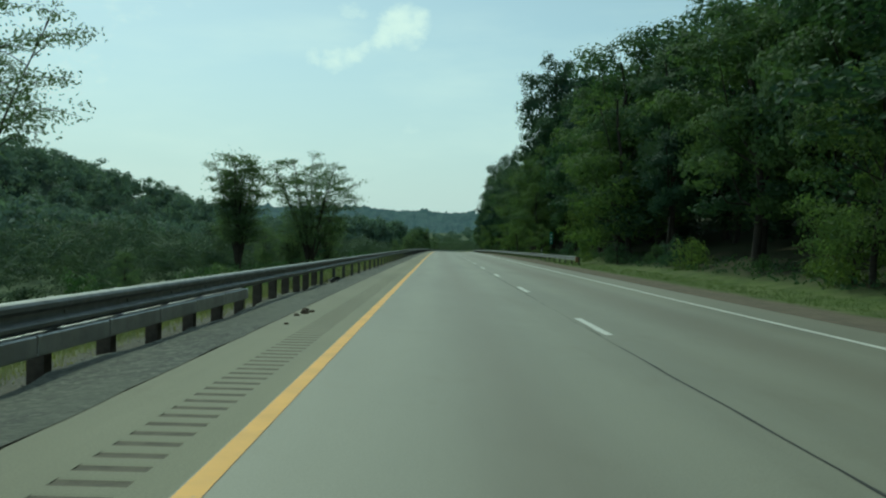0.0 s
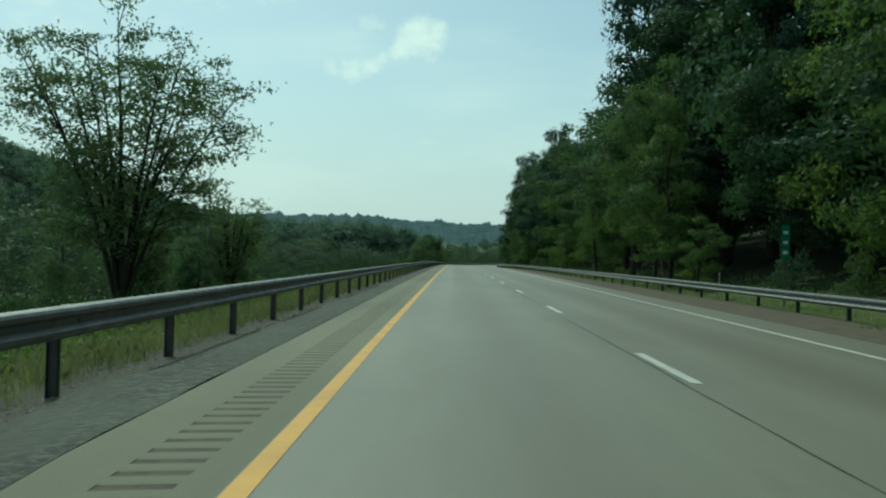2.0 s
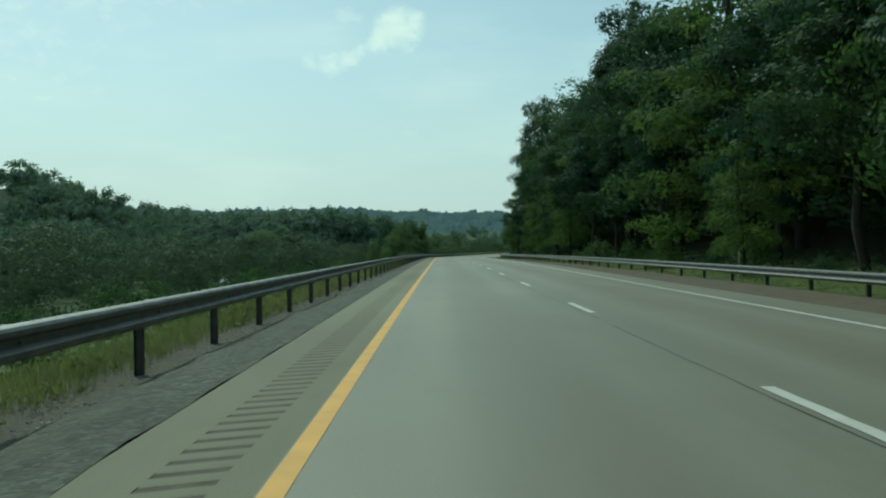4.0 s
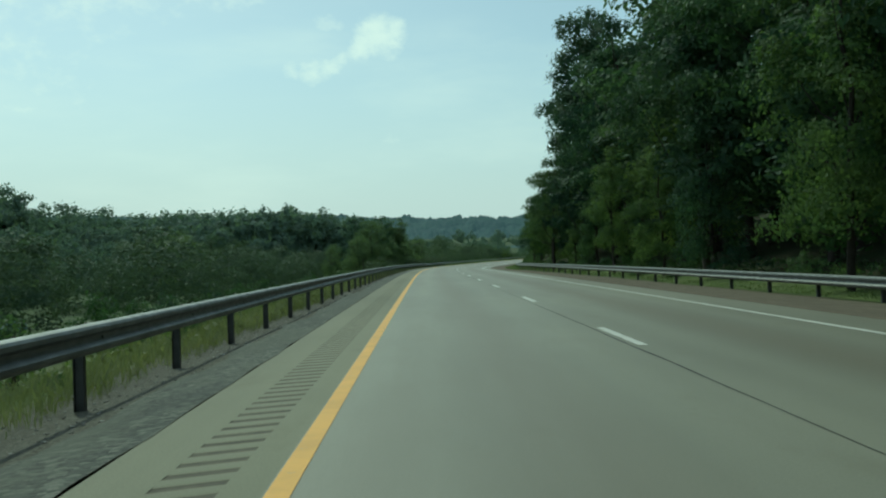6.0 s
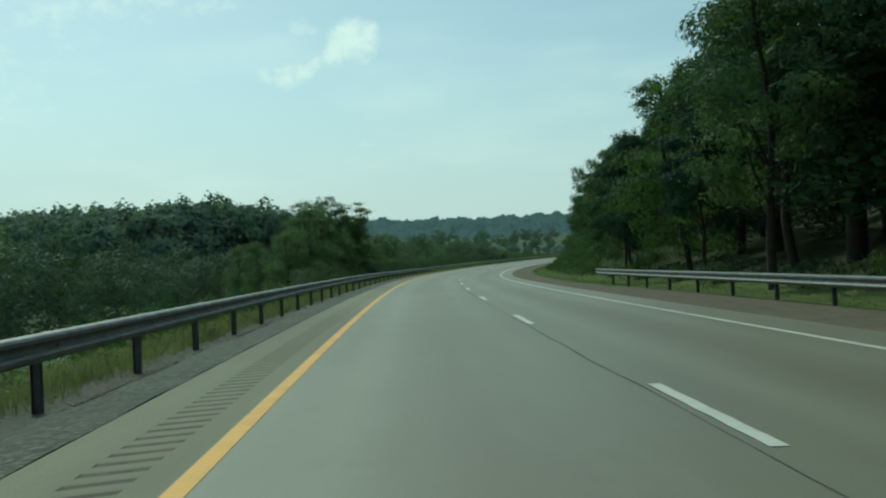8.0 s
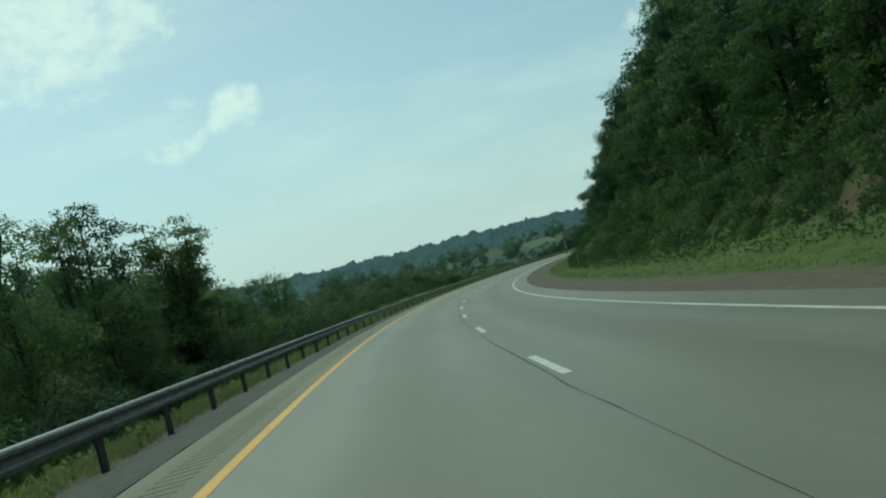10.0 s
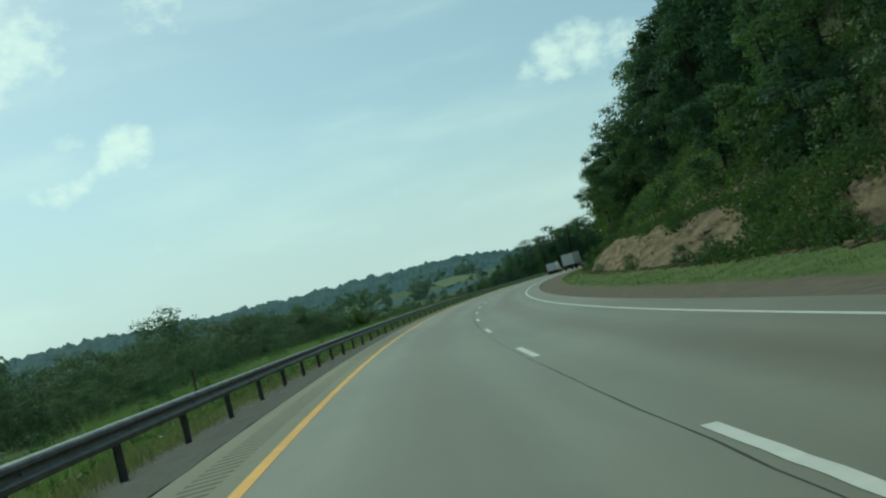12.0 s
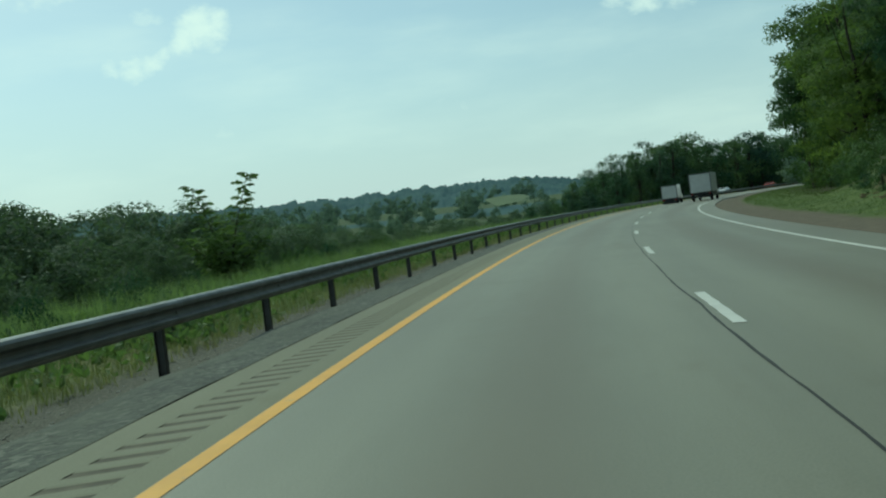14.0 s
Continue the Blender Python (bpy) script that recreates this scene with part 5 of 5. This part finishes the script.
def car(name, label, m, paint):
    """A saloon about 4.6 m long, its tail at y = 0."""
    c = thing(name, label, "car", m)
    bm = bmesh.new()
    prof = [(0, 0.35), (0.02, 0.9), (0.75, 0.95), (1.35, 1.4), (2.6, 1.42), (3.3, 0.98), (4.45, 0.78), (4.6, 0.35)]
    k = len(prof)
    for x, f in ((-0.88, 1), (0.88, 1)):
        bm.faces.new([bm.verts.new((x * (0.8 if z > 1.2 else 1.0), y, z)) for y, z in prof])
    bm.verts.ensure_lookup_table()
    for i in range(k):
        j = (i + 1) % k
        bm.faces.new((bm.verts[i], bm.verts[j], bm.verts[k + j], bm.verts[k + i]))
    bmesh.ops.recalc_face_normals(bm, faces=bm.faces)
    bmesh.ops.bevel(bm, geom=list(bm.edges), offset=0.05, segments=2, affect="EDGES")
    part("body", bm, paint, c)
    for y, z0, y2, z1 in ((0.80, 1.0, 1.28, 1.35), (3.25, 1.0, 2.72, 1.37)):
        bm = bmesh.new()
        q = [bm.verts.new(p) for p in ((-0.7, y, z0), (0.7, y, z0), (0.62, y2, z1), (-0.62, y2, z1))]
        bm.faces.new(q)
        bmesh.ops.solidify(bm, geom=bm.faces[:], thickness=0.05)
        part("window", bm, GLASS, c, "dark car window")
    for y in (0.85, 3.75):
        for x in (-0.8, 0.8):
            wheel(c, x, y, 0.32, 0.2)
    for x in (-0.65, 0.65):
        part("tail_lamp", box((x - 0.15, -0.03, 0.68), (x + 0.15, 0.03, 0.82), 0.01), REDLAMP, c)
        part("headlight", box((x - 0.15, 4.48, 0.6), (x + 0.15, 4.58, 0.74), 0.01), plain("lamp_glass", (0.75, 0.77, 0.78), 0.15), c)
    return c


box_truck("box_truck", "large white box truck driving in the outer lane", spot(577, 5.45, 0.0, 0, True), 2.45, 7.2, 1.0, 3.2, 2.3, 0.48)
box_truck("box_truck", "small white box truck driving in the inner lane", spot(578, 1.75, 0.0, 0, True), 1.85, 3.4, 0.68, 2.2, 1.75, 0.34)
CARWHITE = plain("car_white", (0.72, 0.73, 0.74), 0.25, vary=0.05)
CARRED = plain("car_red", (0.42, 0.05, 0.025), 0.25, vary=0.1)
CARBLUE = plain("car_blue", (0.22, 0.32, 0.42), 0.25, vary=0.1)


car("car", "white car rounding the far end of the bend", spot(668, -9.2, 0.05, 180), CARWHITE)
car("car", "red car rounding the far end of the bend", spot(699, -9.6, 0.05, 180), CARRED)
car("car", "pale blue car on the lower roadway in the valley", spot(262, -29.5, 0.0, 180), CARBLUE)
# ---- ground cover ----
def carpet(name, label, s0, s1, n0, n1, count, size, mat, seed, per=3, patchy=0.45):
    """Low leaves spread over the ground, thinner in places, as one mesh."""
    rng = np.random.default_rng(seed)
    s, n = rng.uniform(s0, s1, count), rng.uniform(n0, n1, count)
    keep = np.sin(s * 0.31 + 2 * np.sin(n * 0.5)) * np.cos(n * 0.83 + s * 0.11) + rng.normal(0, 0.5, count) > -1 + patchy
    bare = (s > 414) & (s < 508) & (n > 12) & (n < 16.8)
    keep &= ~bare
    s, n = s[keep], n[keep]
    n = np.where(n > 12, n + bank_shift(s), n)
    p = place(s, n, rng.uniform(0.0, 0.35, len(s)))
    out = rng.normal(0, 0.6, (len(s), 3)) + np.array([0, 0, 0.8])
    v, f = leaves_at(p, out, size, rng, per, 0.7, 0.5)
    tagged(new(name, quads(name, v, f, mat)), label, "plants", kind="stuff")


def tufts(name, label, spans, count, tall, mat, seed, blades=5):
    """Grass blades in tufts over strips s0, s1, n0, n1."""
    rng = np.random.default_rng(seed)
    area = np.array([(b - a) * (d - c) for a, b, c, d in spans])
    pick = rng.choice(len(spans), count, p=area / area.sum())
    sp = np.array(spans)[pick]
    s = sp[:, 0] + (sp[:, 1] - sp[:, 0]) * rng.random(count)
    n = sp[:, 2] + (sp[:, 3] - sp[:, 2]) * rng.random(count)
    p = np.repeat(place(s, n, -0.03), blades, 0)
    k = count * blades
    p[:, :2] += rng.normal(0, 0.07, (k, 2))
    w = 0.008
    h = tall * rng.uniform(0.45, 1.2, (k, 1)) * np.repeat(rng.uniform(0.55, 1.2, (count, 1)), blades, 0)
    a = rng.uniform(0, 2 * np.pi, k)
    side = np.stack([np.cos(a), np.sin(a), 0 * a], 1)
    lean = np.stack([np.cos(a + 1.4), np.sin(a + 1.4), 0 * a], 1) * rng.uniform(0.1, 0.7, (k, 1))
    up = np.array([0, 0, 1.0])
    tip = p + (up + lean) * h
    mid = p + (up + lean * 0.35) * h * 0.55
    v = np.stack([p - side * w, mid + side * w * 0.9, tip, mid - side * w * 0.9], 1)
    tagged(new(name, quads(name, v.reshape(-1, 3), np.arange(4 * k).reshape(-1, 4), mat)), label, "grass", kind="stuff")


tufts("grass", "tall green grass and weeds behind the guardrail", [(0, 30, -7.5, -3.9), (30, 420, -6.5, -3.0)], 30000, 0.36, PALEGRASS, 101, 6)
tufts("grass", "green grass behind the guardrail of the bend", [(420, 620, -6.5, -3.5)], 9000, 0.3, PALEGRASS, 110, 6)
tufts("meadow_grass", "light green grass on the open slope behind the outer guardrail", [(415, 625, -14.5, -5.0)], 19000, 0.8, MEADOW, 108, 6)
tufts("dry_grass", "dry yellowish grass along the guardrail posts", [(0, 600, -5.6, -3.3)], 12000, 0.17, DRYGRASS, 102)
tufts("grass", "short green roadside grass below the bank and forest", [(0, 84, 10.7, 13.6), (84, 310, 12.2, 14.0), (306, 520, 10.7, 14.2), (520, 650, 10.7, 20.5)], 24000, 0.14, GRASS, 103)
carpet("slope_weeds", "leafy weeds and vines on the slope behind the guardrail", 0, 600, -19, -7.0, 19000, 0.13, LEAF_C, 104, 4)
carpet("meadow_weeds", "pale leafy weeds in the grass behind the outer guardrail", 412, 625, -14.0, -4.2, 15000, 0.16, LEAF_L, 111, 4, 0.75)
carpet("rail_weeds", "dark broad-leaved weeds along the outer guardrail", 405, 580, -6.5, -3.6, 4500, 0.17, LEAF_L, 112, 4, 0.95)
carpet("herb_slope", "bright green herbs on the open slope behind the guardrail", 14, 125, -18.0, -5.5, 15000, 0.2, LEAF_L, 113, 4, 0.5)
carpet("roadside_weeds", "bright leafy weeds crowding the guardrail posts", 20, 405, -5.6, -3.0, 9000, 0.12, PALEGRASS, 114, 4, 0.85)
carpet("forest_vines", "leafy vines and weeds at the foot of the forest", -20, 330, 14.6, 18.5, 9000, 0.15, LEAF_A, 105)
carpet("bank_vines", "green vines and shrubs covering the steep bank", 325, 640, 13.7, 27, 38000, 0.19, LEAF_K, 106, patchy=0.2)

carpet("bank_weeds", "green weeds and brambles at the foot of the steep bank", 332, 415, 12.3, 14.4, 5000, 0.1, LEAF_K, 109, patchy=0.3)
carpet("creeper", "light green creeper smothering the slope above the rock cut", 438, 516, 16.9, 24.0, 17000, 0.2, LEAF_L, 107, patchy=0.15)


# ---- the rock cut ----
def rock_face(name, label, s0, s1, seed):
    """A broken face of ledges from the foot of the cut up to the vegetation at its crest."""
    rng = np.random.default_rng(seed)
    ss, us = np.arange(s0, s1, 0.3), np.linspace(0, 1, 22)
    s, u = np.meshgrid(ss, us, indexing="ij")
    ends = smooth(s, s0, s0 + 7) * (1 - smooth(s, s1 - 18, s1))
    n = 13.5 + np.interp(u, [0, 0.12, 0.75, 0.9, 1], [0, 0.25, 2.1, 3.2, 4.6]) + 1.4 * (1 - ends)
    wave = 0.9 + 0.1 * np.sin(s * 0.37) * np.cos(s * 0.13)
    p = place(s, np.full_like(s, 13.5))
    crest = place(s, n)[..., 2]
    tall = 2.85 * ends * wave
    face = p[..., 2] - 0.2 + tall * np.interp(u, [0, 0.12, 0.75, 0.9, 1], [0, 0.12, 0.85, 0.97, 1.0])
    w = smooth(u, 0.86, 1.0)
    p = place(s, n)
    p[..., 2] = np.maximum(face * (1 - w) + (crest - 0.15) * w, crest - 0.3)
    q = np.array([[noise.turbulence(Vector((a[0] * 0.45, a[1] * 0.45, a[2] * 1.3)), 5, True) for a in r] for r in p])
    step = np.round(q * 9) / 9 * 0.35 + q * 0.65
    th = np.interp(s, GS, HEADING)
    d = (step - 0.55) * 0.6 * np.sin(np.pi * np.clip(u, 0.03, 0.97)) ** 0.5 * (0.3 + 0.7 * ends)
    p[..., 0] -= d * np.cos(th)
    p[..., 1] += d * np.sin(th)
    p[..., 2] += rng.normal(0, 0.03, u.shape)
    tagged(new(name, quads(name, p, grid_faces(len(ss), len(us)), ROCK)), label, "rock", kind="structure")
    # vines that hang over the face and shrubs at its foot
    keep = noise_field(p[..., 0], p[..., 1], p[..., 2])
    hang = (keep * 0.75 + 0.55 * smooth(u, 0.66, 0.95) + 0.32 * (1 - smooth(s, 432, 450)) + 0.2 * smooth(s, 488, 500)) > 0.74
    pts = np.repeat(p[hang], 7, 0)
    pts = pts + rng.normal(0, 0.22, pts.shape)
    out = np.stack([-np.cos(th[hang]), np.sin(th[hang]), 0.5 + 0 * th[hang]], -1).repeat(7, 0)
    pts = pts + out * 0.18
    v, f = leaves_at(pts, out, 0.17, rng, 2, 0.7, 0.6)
    tagged(new("hanging_vines", quads("hanging_vines", v, f, LEAF_K)), "green vines and brambles hanging over the rock face", "plants", kind="stuff")


def noise_field(x, y, z):
    """A slow patchy field between about 0 and 1."""
    f = np.sin(0.33 * x + 1.3 * np.sin(0.21 * y)) * np.cos(0.29 * y + 0.9 * z)
    g = np.sin(0.9 * x - 0.7 * y + 1.7 * z)
    return 0.5 + 0.34 * f + 0.16 * g


rock_face("rock_cut", "broken brown rock and earth face in the roadside cut", 417, 507, 7)


# ---- signs, posts, cars in the valley ----
SIGNGREEN = plain("sign_green", (0.02, 0.17, 0.10), 0.4, vary=0.1)
SIGNBAR = plain("sign_white", (0.7, 0.72, 0.7), 0.4)


def marker(label, s, n, h, w, tall):
    """A narrow green reference marker on a steel post."""
    m = thing("mile_marker", label, "road sign", spot(s, n, 0.0))
    part("post", box((-0.03, -0.02, -0.3), (0.03, 0.02, h), 0.005), POST, m)
    panel = part("panel", box((-w / 2, -0.03, h - tall), (w / 2, -0.022, h + 0.02), 0.003), SIGNGREEN, m, "green reflective panel")
    for k in range(3):
        z = h - tall * (0.2 + 0.3 * k)
        part("bar", box((-w * 0.28, -0.036, z - 0.06), (w * 0.28, -0.0305, z + 0.05)), SIGNBAR, panel)


marker("narrow green reference marker on a post behind the guardrail", 95.5, 13.1, 2.9, 0.3, 1.2)
marker("small green reference marker on a leaning post", 416.5, 12.6, 2.6, 0.3, 0.9)
for s, n in ((103, 12.9), (165, 12.9), (400.5, 12.4)):
    dl = thing("delineator", "thin pale delineator post beside the road", "post", spot(s, n))
    part("post", box((-0.028, -0.012, -0.2), (0.028, 0.012, 1.1), 0.005), plain("pale_post", (0.45, 0.44, 0.4), 0.6), dl)
    part("reflector", box((-0.022, -0.02, 0.97), (0.022, -0.0125, 1.06)), SIGNBAR, dl, "white reflector")
st = thing("stake", "brown timber stake behind the guardrail", "post", spot(258, -3.6))
part("shaft", box((-0.03, -0.03, -0.3), (0.03, 0.03, 1.7), 0.008), WOODPOST, st)
st = thing("stake", "brown timber stake behind the guardrail", "post", spot(426, -5.5))
part("shaft", box((-0.03, -0.03, -0.3), (0.03, 0.03, 1.5), 0.008), WOODPOST, st)


def sumac(seed):
    """A young sumac: a few arching stems set with long feathered leaves."""
    rng = np.random.default_rng(seed)
    wood, pts, dirs = [], [], []
    for i, (a, reach, h) in enumerate(((2.95, 1.15, 4.3), (0.2, 1.15, 4.6), (1.6, 1.5, 2.5), (4.4, 1.8, 2.2), (5.6, 1.9, 2.0), (2.2, 2.0, 1.9), (3.5, 1.7, 2.3))):
        t = np.linspace(0, 1, 9)
        st = np.stack([np.cos(a) * reach * t ** 1.6, np.sin(a) * reach * t ** 1.6, h * t], 1)
        st[0, 2] = -0.3
        wood.append(tube(st, 0.035 * (1.1 - t) + 0.006, 6))
        for k in range(34):
            u = 0.16 + 0.84 * k / 33
            b = np.array([np.interp(u, t, st[:, q]) for q in range(3)])
            az = k * 2.4 + rng.normal(0, 0.3)
            ln = (0.75 if u < 0.6 else 0.42) * rng.uniform(0.7, 1.1)
            r = np.linspace(0, 1, 6)
            rib = b + np.stack([np.cos(az) * ln * r, np.sin(az) * ln * r, ln * (0.75 * r - 0.55 * r * r)], 1)
            wood.append(tube(rib, 0.006 * (1.2 - r), 4))
            for q in np.linspace(0.15, 1, 9):
                at = np.array([np.interp(q, r, rib[:, w]) for w in range(3)])
                for side in (-1, 1):
                    pts.append(at)
                    dirs.append((-np.sin(az) * side + 0.5 * np.cos(az), np.cos(az) * side + 0.5 * np.sin(az), -0.15))
    v, f = leaves_at(np.array(pts), np.array(dirs), 0.25, rng, 1, 0.15, 0.4)
    tv, tf = join(wood)
    return quads("trunk", tv, tf, BARK, None, True), quads("crown", v, f, LEAF_L)


for k in range(26):
    s = 436 + k * 3.1 + young.uniform(-1.4, 1.4)
    stand(BUSH, s, -8.2 - 4.2 * ((k * 0.618) % 1.0), young.uniform(0.7, 1.5), young, "dark leafy bush standing in the grass behind the guardrail", "scrub bushes", young.uniform(0.8, 1.1), name="bush")
SUNNY = [tree_kind(47, 10, 6.8, 0.0, 36, 1700, 0.5, LEAF_L, trunk_r=0.3, per=2, slim=0.6)]
for s, n, z, w in ((41.5, -8.9, 2.0, 0.8), (43.5, -10.5, 1.5, 1.0), (33, -9.5, 1.1, 1.0), (54, -11, 1.3, 1.0)):
    stand(SUNNY, s, n, z, rng, "bright yellow-green leafy bush on the open slope", "slope bushes", w, name="bush")
put_tree(sumac(8), spot(499, -12.0, -0.1, 20), "young sumac sapling with long feathered leaf sprays")


# ---- loose stones along the guardrail ----
def stones(name, label, s0, s1, n0, n1, count, size, mat, seed):
    rng = np.random.default_rng(seed)
    s, n = rng.uniform(s0, s1, count), n0 + (n1 - n0) * rng.beta(2, 2, count)
    p = place(s, n)
    unit = np.array([(x, y, z) for z in (-0.6, 0.6) for x, y in ((-1, -1), (1, -1), (1, 1), (-1, 1))], float)
    v = unit[None] * (size * rng.uniform(0.35, 1.3, (count, 1, 1))) * rng.uniform(0.6, 1.0, (count, 8, 3))
    a = rng.uniform(0, 6.28, count)
    ca, sa = np.cos(a)[:, None], np.sin(a)[:, None]
    v = np.stack([v[..., 0] * ca - v[..., 1] * sa, v[..., 0] * sa + v[..., 1] * ca, v[..., 2]], -1) + p[:, None]
    f = np.array([(0, 3, 2, 1), (4, 5, 6, 7), (0, 1, 5, 4), (1, 2, 6, 5), (2, 3, 7, 6), (3, 0, 4, 7)])
    faces = (np.arange(count)[:, None, None] * 8 + f[None]).reshape(-1, 4)
    tagged(new(name, quads(name, v.reshape(-1, 3), faces, mat)), label, "stones", kind="stuff")


PEBBLE = Mat("pebble", 0.9)
PEBBLE.color(PEBBLE.mix(PEBBLE.island(), (0.10, 0.095, 0.085), (0.34, 0.325, 0.29)))
stones("gravel", "loose grey gravel along the guardrail posts", -4, 300, -3.6, -1.7, 9000, 0.017, PEBBLE.m, 201)
stones("gravel", "loose grey gravel along the bend's guardrail posts", 300, 540, -3.6, -1.6, 6500, 0.017, PEBBLE.m, 202)
stones("rubble", "brown rubble at the foot of the rock cut", 416, 508, 12.9, 13.9, 420, 0.13, ROCK, 203)


# ---- litter ----
PAPER = plain("paper", (0.72, 0.72, 0.68), 0.8, vary=0.15)
for s, n, size in ((251.2, -2.55, 0.045), (250.6, -2.9, 0.04), (189.0, -2.0, 0.04), (57.2, -3.05, 0.05), (9.2, -2.85, 0.05), (9.0, -2.7, 0.035), (8.3, -2.95, 0.04)):
    bm = bmesh.new()
    bmesh.ops.create_icosphere(bm, subdivisions=2, radius=size)
    for q in bm.verts:
        q.co *= 1 + 0.5 * noise.noise(q.co * 23 + Vector((s, 0, 0)))
        q.co.z *= 0.45
    lit = thing("paper_scrap", "crumpled pale litter on the gravel by the guardrail", "litter", spot(s, n, size * 0.4))
    part("scrap", bm, PAPER, lit)


# ---- a scrap of tyre under the guardrail ----
bm = bmesh.new()
rows = []
for k in range(13):
    a = -0.5 + k / 12
    y, x, z = 2.6 * a, 0.1 * math.sin(5 * a), 0.16 + 0.1 * math.cos(3 * a) ** 2
    rows.append([bm.verts.new((x + w, y, z + 0.03 * math.sin(9 * a + 8 * w) - 1.3 * abs(w))) for w in (-0.12, -0.05, 0.05, 0.12)])
for p, q in zip(rows, rows[1:]):
    for j in range(3):
        bm.faces.new((p[j], p[j + 1], q[j + 1], q[j]))
bmesh.ops.solidify(bm, geom=bm.faces[:], thickness=0.025)
scrap = thing("tyre_scrap", "torn black tyre tread lying under the guardrail", "debris", spot(30.2, -2.5, 0.03))
part("tread", bm, DARK, scrap)


# ---- clods of earth on the shoulder slab ----
EARTH = plain("earth_clod", (0.1, 0.075, 0.05), 0.95, vary=0.4, scale=20)
for s, n, size in ((13.0, -1.08, 0.07), (13.35, -1.0, 0.045), (12.5, -1.14, 0.05), (13.7, -1.16, 0.06), (10.9, -1.05, 0.035)):
    bm = bmesh.new()
    bmesh.ops.create_icosphere(bm, subdivisions=2, radius=size)
    for q in bm.verts:
        q.co *= 1 + 0.6 * noise.noise(q.co * 19 + Vector((s * 3, n, 0)))
        q.co.z *= 0.55
    clod = thing("earth_clod", "crumbled brown clod of earth on the shoulder slab", "debris", spot(s, n, size * 0.35, 0, True))
    part("clod", bm, EARTH, clod)
